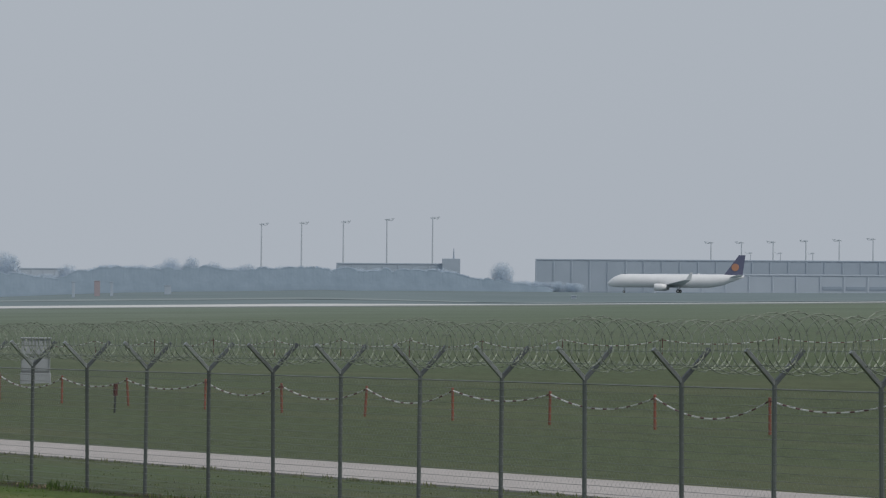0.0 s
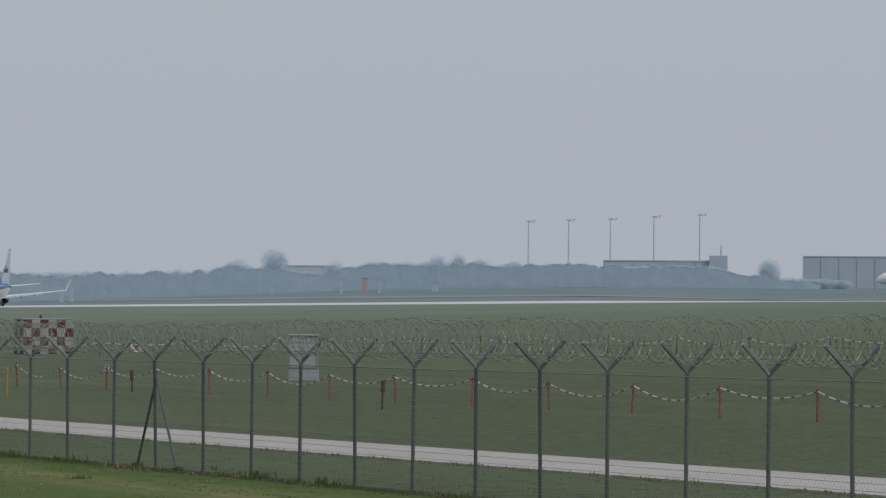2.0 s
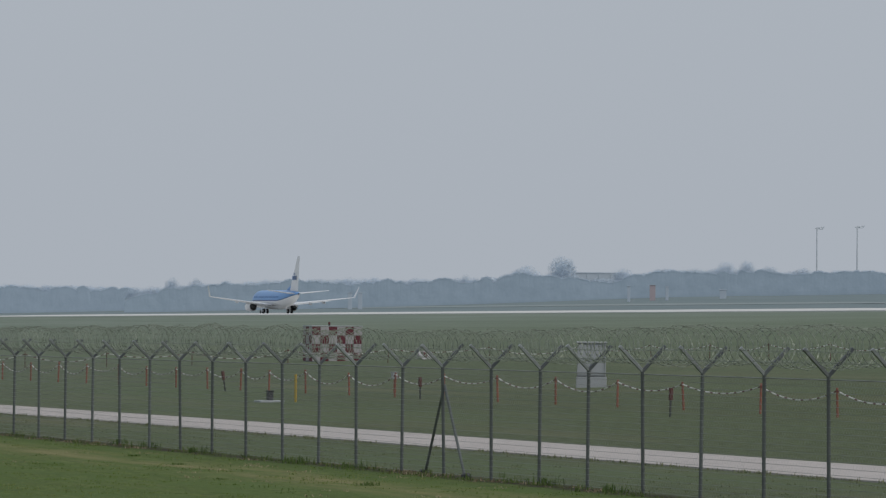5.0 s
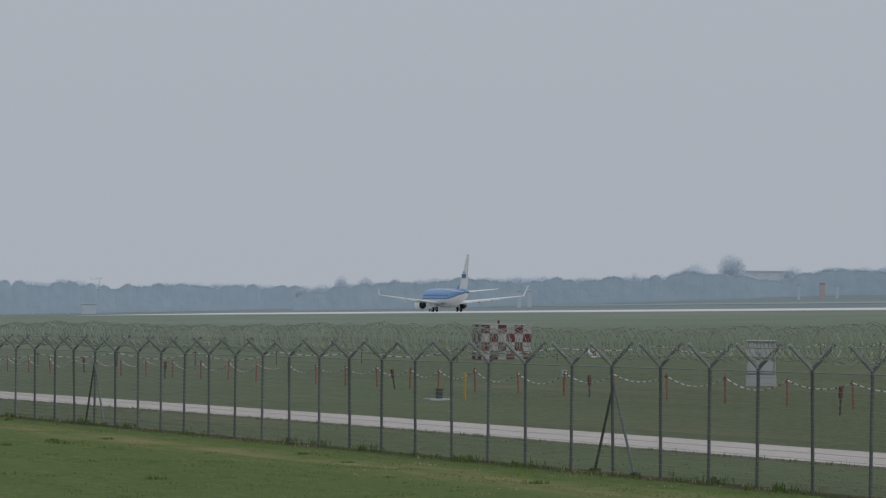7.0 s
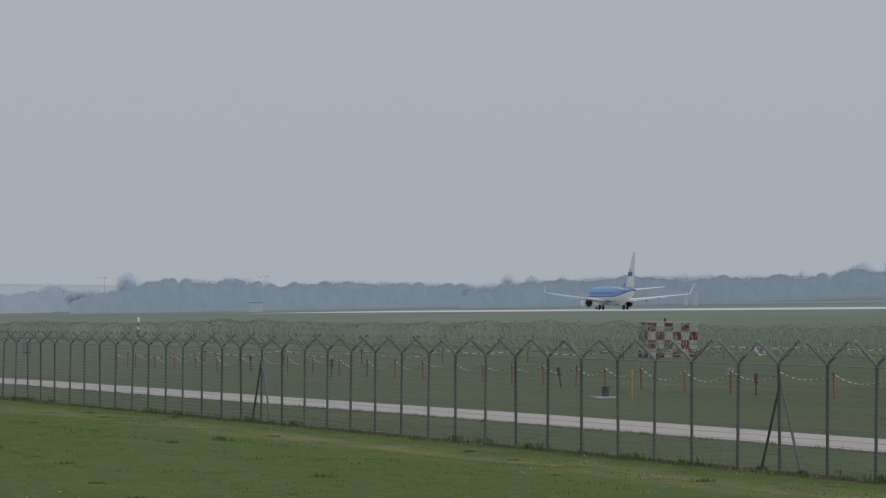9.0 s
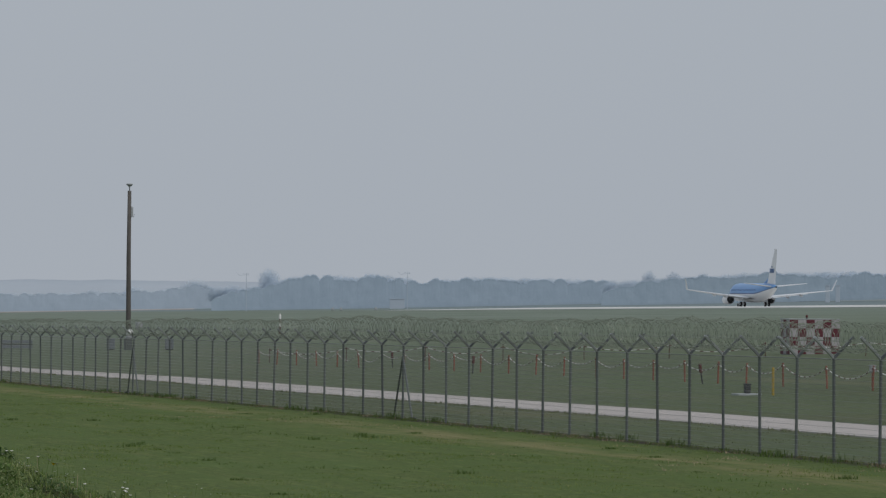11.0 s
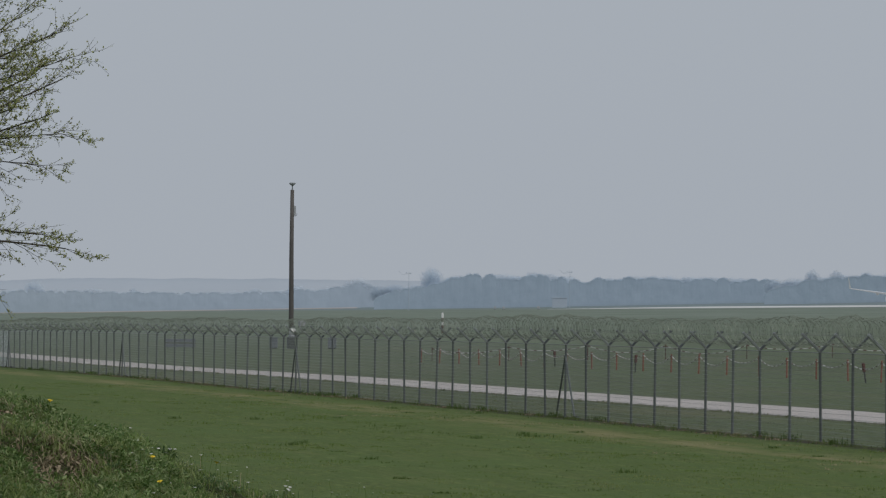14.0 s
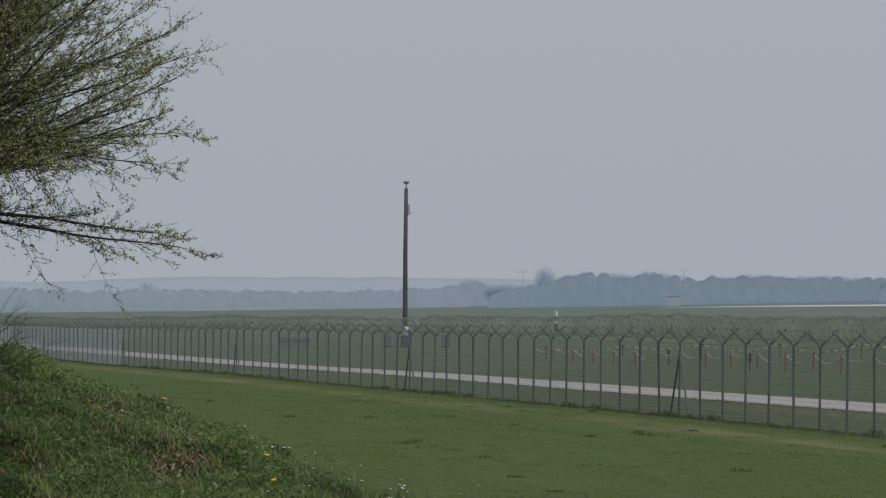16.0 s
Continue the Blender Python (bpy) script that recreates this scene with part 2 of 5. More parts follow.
def tube(points, radii, sides=8, bm=None, cap=True):
    """A tapered tube along points."""
    bm = bm or bmesh.new()
    pts = [Vector(p) for p in points]
    if not hasattr(radii, "__len__"):
        radii = [radii] * len(pts)
    rings = []
    for i, p in enumerate(pts):
        d = (pts[min(i + 1, len(pts) - 1)] - pts[max(i - 1, 0)]).normalized()
        a = d.cross(Vector((0, 0, 1)) if abs(d.z) < 0.9 else Vector((1, 0, 0))).normalized()
        b = d.cross(a)
        rings.append([bm.verts.new(p + (a * math.cos(k * math.tau / sides) + b * math.sin(k * math.tau / sides)) * radii[i]) for k in range(sides)])
    for r, s in zip(rings, rings[1:]):
        for k in range(sides):
            bm.faces.new((r[k], r[(k + 1) % sides], s[(k + 1) % sides], s[k]))
    if cap:
        bm.faces.new(rings[0][::-1])
        bm.faces.new(rings[-1])
    return bm


def lerp_table(x, xs, ys):
    return float(np.interp(x, xs, ys))


# ---- ground ----
def ground(x, y):
    """Height of the airfield: it falls along the fence and rises towards the runway; a grassy mound beside the camera."""
    fence_z = -0.004 * (y - 75.5) - lerp_table(y, (130, 170, 215, 270, 500), (0, 0.05, 0.09, 0.26, 0.3))
    strip_z = 4.10 - 0.0052 * (y - 490)
    if x < 42:
        z = fence_z
    elif x < 290:
        k = (x - 42) / 248
        z = fence_z * (1 - k) + strip_z * k
    else:
        z = strip_z + 0.0225 * (min(x, 1000) - 290)
        if y > 0:      # lowered by bearing to fit the far jet and halls in the camera's view
            z -= 0.0075 * (min(x, 1000) - 290) * min(1.0, max(0.0, (x / y - 0.445) / 0.045))
        if x > 380 and y > 800:      # a low swell on the far side, raised to fit the tree bases in the camera's view
            z += 3.0 * math.exp(-((x - 650) / 115) ** 2) * min(1, (y - 800) / 500)
    m = 4.35 * math.exp(-((x + 2.07) ** 2) / 56.5 - ((y - 43) ** 2) / 60)
    z += m - 0.045 * m * m
    if m > 0.05:
        z += 0.2 * min(m, 1) * noise.noise(Vector((x * 1.1, y * 1.1, 0))) + 0.07 * min(m, 1) * noise.noise(Vector((x * 3.1, y * 3.1, 4)))
    z += 1.25 * math.exp(-(x * x + y * y) / 120)
    return z


def axis(stops):
    out = []
    for a, b, step in stops:
        k = max(1, round((b - a) / step))
        out += [a + (b - a) * i / k for i in range(k)]
    return out + [stops[-1][1]]


def build_ground():
    xs = axis([(-2500, -100, 400), (-100, -16, 12), (-16, -1, 0.5), (-1, 13, 0.14), (13, 16, 0.5), (16, 28, 2), (28, 42, 3.5), (42, 290, 12), (290, 380, 45), (380, 1000, 20), (1000, 4800, 600)])
    ys = axis([(-2500, -100, 400), (-100, -20, 10), (-20, 33, 0.75), (33, 51, 0.14), (51, 70, 0.75), (70, 350, 8), (350, 1300, 50), (1300, 4900, 300)])
    vs = [(x, y, ground(x, y)) for y in ys for x in xs]
    w = len(xs)
    fs = [(j * w + i, j * w + i + 1, j * w + w + i + 1, j * w + w + i) for j in range(len(ys) - 1) for i in range(w - 1)]
    me = bpy.data.meshes.new("ground")
    me.from_pydata(vs, [], fs)
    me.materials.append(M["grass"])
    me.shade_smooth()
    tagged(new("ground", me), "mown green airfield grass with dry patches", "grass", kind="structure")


def strip(name, x0, x1, y0, y1, lift, material, label, category, step=10.0, bend=lambda y: 0.0):
    """A paved band along y, with thickness, laid on the ground; bend shifts it sideways."""
    bm = bmesh.new()
    k = round((y1 - y0) / step)
    rows = []
    for i in range(k + 1):
        y = y0 + (y1 - y0) * i / k
        o = bend(y)
        rows.append([bm.verts.new((x + o, y, ground(x + o, y) + dz)) for x, dz in ((x0, -0.3), (x0, lift), (x1, lift), (x1, -0.3))])
    for a, b in zip(rows, rows[1:]):
        for q in range(3):
            bm.faces.new((a[q], a[q + 1], b[q + 1], b[q]))
    bmesh.ops.recalc_face_normals(bm, faces=bm.faces)
    return tagged(part(name, bm, material), label, category, kind="structure")


build_ground()
strip("road", 35.3, 39.2, -60, 520, 0.03, "concrete_road", "pale concrete patrol road behind the fence", "road", 8,
      lambda y: lerp_table(y, (60, 100, 135, 220), (-0.65, -0.55, -0.25, -0.05)))
strip("runway", 296, 341, -900, 1330, 0.12, "runway", "long pale concrete runway across the field", "runway", 40)


# ---- perimeter fence ----
FX = 28.4
POST_H = 1.95


POST_Y = (48.03, 50.57, 52.88, 55.52, 57.97, 60.54, 63.18, 65.57, 68.05, 70.62, 73.1, 75.65, 78.0, 80.46, 83.03, 85.45, 88.21, 90.61, 93.02, 95.59, 98.09, 100.53, 103.04, 105.56, 107.98,
          110.48, 112.98, 115.48, 117.9, 120.36, 122.91, 125.37, 127.78, 130.28, 132.87, 135.49, 137.88, 140.43, 142.91, 145.5, 147.94, 150.54, 153.07, 155.76, 158.26, 160.73, 163.2, 165.67, 168.25)


def post_y(k):
    """Places of the fence posts along the fence."""
    if -11 <= k <= 37:
        return POST_Y[k + 11]
    return lerp_table(k, (-31, -11, 37, 54, 71, 105), (-2, 48.03, 168.25, 214.6, 261.1, 354))


def build_fence():
    fence = thing("perimeter_fence", (FX, 0, 0), "tall grey chain-link airport fence with razor wire coils", "fence")
    rnd = random.Random(4)
    # models, shared by the repeats
    bm = tube([(0, 0, -0.3), (0, 0, POST_H + 0.04)], 0.031, 8)
    models = {"post": part("post", bm, "galv", fence)}
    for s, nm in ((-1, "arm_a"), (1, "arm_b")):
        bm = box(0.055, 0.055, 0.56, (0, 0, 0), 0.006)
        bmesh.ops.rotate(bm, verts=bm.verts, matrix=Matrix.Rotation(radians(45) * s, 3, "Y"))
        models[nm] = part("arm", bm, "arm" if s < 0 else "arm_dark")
    # chain-link: two families of slanting wires
    def link_mesh(width, step):
        bm = bmesh.new()
        h = POST_H - 0.02
        for s in (1, -1):
            q = -h
            while q < width:
                a0, a1 = max(q, 0), min(q + h, width)
                if a1 - a0 > 0.02:
                    z0, z1 = a0 - q, a1 - q
                    if s < 0:
                        z0, z1 = h - z0, h - z1
                    tube([(0.004 * s, a0, z0 + 0.02), (0.004 * s, a1, z1 + 0.02)], 0.0011, 3, bm, False)
                q += step
        for i in range(20):
            z = 0.04 + i * (POST_H - 0.06) / 19
            tube([(-0.01, 0, z), (-0.01, width, z)], 0.009 if i == 19 else 0.003, 4, bm, False)
        return bm
    models["mesh"] = part("mesh_panel", link_mesh(2.5, 0.11), "wire", fence)
    models["dense"] = part("mesh_panel", link_mesh(2.5, 0.05), "pale_wire", fence, "close-woven mesh panel")

    def coil(seed):
        """Razor tape: one wavering helix with barbed plates, and the strands that carry it."""
        r2 = random.Random(seed)
        bm = bmesh.new()
        loops = 12
        pts = []
        ph = r2.uniform(0, 6.28)
        for i in range(loops * 22 + 1):
            u = i / (loops * 22)
            wob = 0.025 * math.sin(5 * u + seed) + 0.02 * math.sin(23 * u + seed * 2) + 0.012 * math.sin(71 * u + seed)
            a = u * loops * math.tau + ph
            r = 0.31 + wob
            pts.append((r * math.cos(a), u * 2.5 + 0.05 * math.sin(a + 0.4 * seed) + 0.03 * math.sin(a * 0.5 + seed), 0.46 - 0.04 * math.sin(math.pi * u) + r * math.sin(a)))
        tube(pts, 0.0054, 4, bm, False)
        for i in range(2, len(pts) - 1, 2):
            p = Vector(pts[i])
            d = (Vector(pts[i + 1]) - p).normalized() * 0.03
            o = Vector((p.x, 0.01, p.z - 0.46)).normalized() * 0.017
            bm.faces.new([bm.verts.new(p + q) for q in (-d, o, d, -o)])
        for x, z in ((-0.38, 0.37), (0.38, 0.37), (-0.2, 0.2), (0.2, 0.2)):
            tube([(x, 0, z), (x, 1.25, z - 0.015), (x, 2.5, z)], 0.0045, 3, bm, False)
            for k in range(16):      # barbs
                y = 0.08 + k * 0.156
                tube([(x - 0.02, y, z - 0.03), (x + 0.02, y + 0.02, z + 0.03)], 0.004, 3, bm, False)
        return bm
    models["coils"] = [part("razor_coil", coil(s), "razor", fence) for s in range(5)]
    used = set()

    def put(key, m, parent=fence):
        o = models[key]
        if key not in used:
            used.add(key)
            o.parent = parent
            o.matrix_basis = m
            return o
        return share(o, m, parent)

    coil_first = set()
    for k in range(-18, 100):
        y = post_y(k)
        z = ground(FX, y)
        lean = rnd.gauss(0, 0.5)
        tall = lerp_table(y, (50, 75, 90), (1.025, 1.018, 1.0))
        p = put("post", pose(0, y, z, rnd.gauss(0, 0.4), lean, 0) @ Matrix.Diagonal((1, 1, tall, 1)))
        for key in ("arm_a", "arm_b"):
            put(key, pose(0, 0, POST_H), p)
        y2 = post_y(k + 1)
        z2 = ground(FX, y2)
        shear = Matrix(((1, 0, 0, 0), (0, (y2 - y) / 2.5, 0, y), (0, (z2 - z) / 2.5, 1, z), (0, 0, 0, 1)))
        put("mesh" if k < 71 else "dense", shear)
        c = models["coils"][(k * 7 + k // 3) % 5]
        puff = lerp_table(y, (48, 56, 65, 80, 120, 250), (1.14, 1.06, 0.95, 0.93, 0.9, 0.84)) + 0.05 * math.sin(y * 0.21) + 0.04 * math.sin(y * 0.057 + 1)
        mm = shear @ pose(rnd.uniform(-0.03, 0.03), 0, POST_H * tall) @ Matrix.Diagonal((puff, 1, puff, 1))
        if c.name in coil_first:
            share(c, mm, fence)
        else:
            coil_first.add(c.name)
            c.matrix_basis = mm
        if k in (3, 20, 37, 54, 71, 88):
            for s in (-1, 1):
                zz = ground(FX, y + s * 1.1)
                foot = 1.12 if s > 0 else 1.24
                bm = tube([(0, 0, 1.64), (0, s * foot, zz - z - 0.1)], 0.027, 8)
                o = part("brace_strut", bm, "galv", fence)
                o.matrix_basis = pose(0, y, z)
                bm = box(0.16, 0.16, 0.16, (0, 0, 0), 0.03)
                f = part("brace_foot", bm, "dark", fence, "dark concrete footing")
                f.matrix_basis = pose(0, y + s * foot, zz - 0.08)


build_fence()


# ---- things behind the fence ----
def on(x, y, dz=0.0):
    return (x, y, ground(x, y) + dz)


def build_chain_barrier(spots, label, thick=0.036, paint="orange"):
    H = 0.83
    x0, y0 = spots[0]
    barrier = thing("chain_barrier", (x0, y0, 0), label, "barrier", "chain barriers")
    rnd = random.Random(8)
    bm = tube([(0, 0, -0.2), (0, 0, H)], thick, 8)
    tube([(0, 0, H), (0, 0, H + 0.03)], [thick * 1.2, thick * 0.7], 8, bm)
    model = part("post", bm, paint, barrier)
    tops = []
    for i, (x, y) in enumerate(spots):
        h = rnd.uniform(0.94, 1.04)
        m = pose(x - x0, y - y0, ground(x, y), rnd.gauss(0, 1.6), rnd.gauss(0, 1.4)) @ Matrix.Diagonal((1, 1, h, 1))
        if i:
            share(model, m, barrier)
        else:
            model.matrix_basis = m
        tops.append(m @ Vector((0, 0, H - 0.05)))
    for a, b in zip(tops, tops[1:]):
        n = round((b - a).length / 0.2)
        sag = rnd.uniform(0.2, 0.46)
        pts = [a.lerp(b, i / n) - Vector((0, 0, 4 * sag * (i / n) * (1 - i / n))) for i in range(n + 1)]
        c = part("chain", tube(pts, 0.019, 5), "white", barrier, "red and white plastic chain")
        c.data.materials.append(M["red"])
        for f in c.data.polygons:
            f.material_index = 1 if f.index // 5 % 3 == 0 else 0
    return barrier


build_chain_barrier([(53.3, y) for y in (78.6, 84.1, 89.6, 95.1, 100.6, 106.1, 111.6, 117.0, 122.5, 128.0, 133.9, 139.4, 144.9, 150.4, 155.9, 161.2, 166.4, 171.7,
                                         176.4, 180.2, 184.8, 189.4, 193.9, 198.3, 203.7, 208.6, 213.6, 219.0, 224.3, 229.5, 235.0, 240.2, 245.6, 251.0, 256.4, 261.8, 267.3, 272.6)],
                    "orange posts with a sagging red and white plastic chain")
build_chain_barrier([(54.6, 276), (58.2, 271.6), (61.8, 267.2), (65.2, 262.6), (68.6, 257.8), (72.2, 253.4), (76.6, 250), (81.4, 247.4), (86, 244), (89.6, 239.6), (91.4, 234.2), (92.4, 228.6), (93.3, 223), (94.2, 217.4), (95.2, 211.8),
                     (96.2, 206.2), (97.3, 200.6), (98.6, 195), (101, 190), (104.4, 185.6), (107.6, 181), (110.4, 176), (113, 171), (115.5, 166)],
                    "chain barrier on thin dark posts curving away across the field", 0.022, "dark_red")


def stake(x, y, h, tilt, label):
    t = thing("marker_stake", on(x, y), label, "stake", "marker stakes", 0)
    t.matrix_basis = pose(*on(x, y), tilt * 0.4, tilt, 20)
    part("shaft", tube([(0, 0, -0.15), (0, 0, h * 0.62)], 0.03, 6), "dark", t)
    part("head", box(0.11, 0.09, h * 0.44, (0, 0, h * 0.56), 0.012), "dark_red", t, "dark red painted top")
    return t


stake(50.3, 127.4, 0.82, 2, "dark red marker stake in the grass beside the chain")
stake(53.0, 157.5, 0.76, -1, "dark red marker stake in the grass beside the chain")
stake(52.4, 179.2, 0.8, -8, "dark red marker stake leaning in the grass")
stake(52.2, 216.0, 0.8, 3, "dark red marker stake in the grass beside the chain")
stake(54.5, 243.0, 0.8, -2, "dark red marker stake in the grass beside the chain")

t = thing("marker_post", on(48.6, 157.7), "upright yellow painted marker post in the grass", "post")
part("shaft", tube([(0, 0, -0.1), (0, 0, 0.9)], 0.045, 8), "yellow", t)
part("cap", tube([(0, 0, 0.9), (0, 0, 0.96)], [0.055, 0.03], 8), "yellow", t)

t = thing("drain_box", on(48.0, 158.8), "dark drain box on a flat pale concrete slab", "box")
part("slab", box(0.85, 0.8, 0.14, (0, 0, -0.08), 0.015), "grey", t, "pale concrete slab")
part("box", box(0.2, 0.22, 0.3, (0.02, 0, 0.06), 0.02), "dark", t)
part("lid", box(0.24, 0.26, 0.04, (0.02, 0, 0.36), 0.01), "dark", t)

t = thing("sensor_box", on(55.4, 167.6), "small pale grey sensor box on an orange stake", "box")
part("stake", tube([(0, 0, -0.1), (0, 0, 0.55)], 0.03, 6), "orange", t)
part("housing", box(0.2, 0.18, 0.24, (0, 0, 0.52), 0.02), "grey", t)
part("lid", box(0.24, 0.22, 0.03, (0, 0, 0.76), 0.008), "grey", t)


def build_cabinet():
    t = thing("equipment_cabinet", on(63.8, 169.6), "tall pale grey equipment cabinet with a mesh door", "cabinet", turn=-21)
    part("plinth", box(1.14, 0.5, 0.5, (0, 0, -0.1), 0.02), "grey", t)
    part("body", box(1.08, 0.42, 1.25, (0, 0.02, 0.4), 0.015), "grey", t)
    for x, w in ((-0.27, 0.5), (0.25, 0.5)):
        d = part("door", box(w, 0.03, 1.1, (x, -0.21, 0.47), 0.01), "grey", t)
        part("handle", box(0.03, 0.03, 0.16, (x + 0.18, -0.24, 0.95), 0.006), "dark", d)
    for x in (-0.52, -0.01, 0.5):
        part("door_frame", box(0.045, 0.035, 1.2, (x, -0.23, 0.42), 0.005), "arm", t, "grey frame bar")
    part("door_frame", box(1.06, 0.03, 0.04, (0, -0.235, 0.42), 0.005), "arm", t, "grey frame bar")
    part("roof", box(1.18, 0.54, 0.06, (0, 0, 1.65), 0.02), "grey", t)


build_cabinet()


def build_hut():
    """Checkered obstacle hut: plates alternate red and white."""
    W, D, H = 2.95, 1.7, 1.95
    x0, y0 = 81.35, 260.9
    t = thing("checkered_hut", on(x0 + W / 2, y0 + D / 2), "red and white checkered equipment hut on the grass", "hut")
    part("core", box(W - 0.08, D - 0.08, H + 0.06, (0, 0, -0.1), 0.01), "grey", t)
    part("roof", box(W + 0.06, D + 0.06, 0.05, (0, 0, H), 0.01), "grey", t)
    mods = {}

    def plate(w, h, m, ml):
        key = (w, ml)
        if key not in mods:
            mods[key] = part("plate", box(w - 0.015, 0.03, h - 0.015, (0, 0, 0), 0.004), ml, t)
            mods[key].matrix_basis = m
        else:
            share(mods[key], m, t)

    rows, cols, deps = 4, 6, 3
    for r in range(rows):
        z = H - (r + 1) * H / rows
        for c in range(cols):
            ml = "red" if (r + c) % 2 == 0 else "hut_white"
            plate(W / cols, H / rows, pose(-W / 2 + (c + 0.5) * W / cols, -D / 2, z), ml)
            plate(W / cols, H / rows, pose(-W / 2 + (c + 0.5) * W / cols, D / 2, z), ml)
        for c in range(deps):
            ml = "red" if (r + c) % 2 else "hut_white"
            for s in (-1, 1):
                plate(D / deps, H / rows, pose(s * W / 2, -D / 2 + (c + 0.5) * D / deps, z, 0, 0, 90), ml)
    lamp = part("obstacle_lamp", tube([(-0.2, 0, H + 0.05), (-0.2, 0, H + 0.12)], [0.06, 0.05], 8), "dark", t)
    part("lamp_glass", tube([(-0.2, 0, H + 0.12), (-0.2, 0, H + 0.22), (-0.2, 0, H + 0.27)], [0.07, 0.07, 0.03], 8), "dark_red", lamp)


build_hut()

t = thing("marker_board", on(87.6, 259.8), "small white and red wedge marker on the grass", "marker", turn=12)
bm = bmesh.new()
a = [bm.verts.new(p) for p in ((-0.36, -0.3, 0), (0.36, -0.3, 0), (0.3, 0.1, 0.46), (-0.3, 0.1, 0.46), (-0.36, 0.3, 0), (0.36, 0.3, 0))]
for f in ((0, 1, 2, 3), (3, 2, 5, 4), (0, 3, 4), (1, 5, 2), (0, 4, 5, 1)):
    bm.faces.new([a[i] for i in f])
part("board", bm, "hut_white", t)
part("band", box(0.2, 0.02, 0.3, (0, -0.2, 0.1), 0.004), "red", t, "red band")


def build_pole():
    x, y = 60.1, 358.3
    t = thing("wooden_pole", on(x, y), "tall dark weathered wooden pole with a camera on top", "pole")
    H = 11.9
    part("shaft", tube([(0, 0, -0.4), (0.02, 0, 3), (0.0, 0, 7), (0.03, 0, H)], [0.2, 0.185, 0.165, 0.14], 12), "wood", t, smooth=True)
    top = part("mount", tube([(0.03, 0, H), (0.03, 0, H + 0.3)], 0.04, 8), "galv", t)
    part("camera_head", tube([(0.03, 0, H + 0.3), (0.03, 0, H + 0.44), (0.03, 0, H + 0.5), (0.03, 0, H + 0.55)], [0.08, 0.24, 0.26, 0.15], 12), "grey", top)
    part("bracket", tube([(0.15, 0, H - 1.95), (0.36, 0, H - 1.95), (0.4, 0, H - 1.75)], 0.025, 6), "galv", t)
    part("junction_box", box(0.16, 0.2, 0.7, (0.22, -0.02, H - 1.9), 0.02), "grey", t)
    part("base_cover", box(0.55, 0.5, 1.0, (0, 0, -0.1), 0.04), "galv", t)


build_pole()


def cabinet_small(x, y, w, h, label):
    t = thing("roadside_cabinet", on(x, y), label, "cabinet", "cabinets by the pole", -9)
    part("body", box(w, 0.35, h - 0.12, (0, 0, 0.06), 0.02), "cabinet_dull", t)
    part("plinth", box(w * 0.92, 0.3, 0.2, (0, 0, -0.12), 0.01), "dark", t)
    part("lid", box(w * 1.06, 0.4, 0.05, (0, 0, h - 0.06), 0.015), "cabinet_dull", t)
    part("handle", box(0.03, 0.03, 0.14, (w * 0.3, -0.19, h * 0.5), 0.005), "dark", t)


cabinet_small(59.4, 362.0, 0.62, 0.85, "pale grey metal cabinet beside the pole")
cabinet_small(62.3, 353.0, 0.62, 0.85, "pale grey metal cabinet beside the pole")

t = thing("notice_board", on(54.3, 376.0), "wide white notice board on two low legs", "sign", turn=-9)
for x in (-0.95, 0.95):
    part("leg", tube([(x, 0, -0.2), (x, 0, 0.8)], 0.035, 6), "galv", t)
for z in (0.12, 0.5):
    part("board", box(2.45, 0.05, 0.26, (0, -0.04, z), 0.01), "cabinet_dull", t)
part("rail", box(2.5, 0.04, 0.05, (0, -0.045, 0.41), 0.006), "dark", t)

t = thing("striped_marker_post", on(95.7, 478.5), "red and white banded marker post with a white tip", "post")
for i in range(5):
    part("band", tube([(0, 0, i * 0.38), (0, 0, i * 0.38 + 0.38)], 0.12, 10), "white" if i in (2, 4) else "dark_red", t)
part("tip", tube([(0, 0, 1.9), (0, 0, 2.05)], [0.12, 0.05], 10), "white", t)

# dome camera on a fence post
y37 = post_y(37)
t = thing("dome_camera", (FX, y37, ground(FX, y37) + POST_H), "white dome camera fixed on a fence post", "camera")
part("bracket", box(0.08, 0.08, 0.2, (-0.02, 0, 0.0), 0.01), "galv", t)
part("dome", tube([(-0.1, 0.1, 0.08), (-0.1, 0.1, 0.14), (-0.1, 0.1, 0.24), (-0.1, 0.1, 0.3), (-0.1, 0.1, 0.32)], [0.11, 0.13, 0.12, 0.07, 0.015], 14), "white", t, smooth=True)
part("collar", tube([(-0.1, 0.1, 0.02), (-0.1, 0.1, 0.08)], [0.16, 0.14], 14), "grey", t)
part("housing", box(0.22, 0.3, 0.22, (0.2, -0.1, 0.36), 0.02), "grey", t)


# ---- aircraft ----
def body_rings(stations, sides, a0, a1, bm=None, grow=1.0):
    """Skin of a fuselage between two angles (degrees from straight up, running over the left side and down); stations: along, half width, bottom, top."""
    bm = bm or bmesh.new()
    rows = []
    for y, w, lo, hi in stations:
        c, h = (lo + hi) / 2, (hi - lo) / 2
        rows.append([bm.verts.new((-w * grow * math.sin(radians(a)), y, c + h * grow * math.cos(radians(a)))) for a in np.linspace(a0, a1, sides + 1)])
    for r, s in zip(rows, rows[1:]):
        for k in range(sides):
            bm.faces.new((r[k], r[k + 1], s[k + 1], s[k]))
    return bm


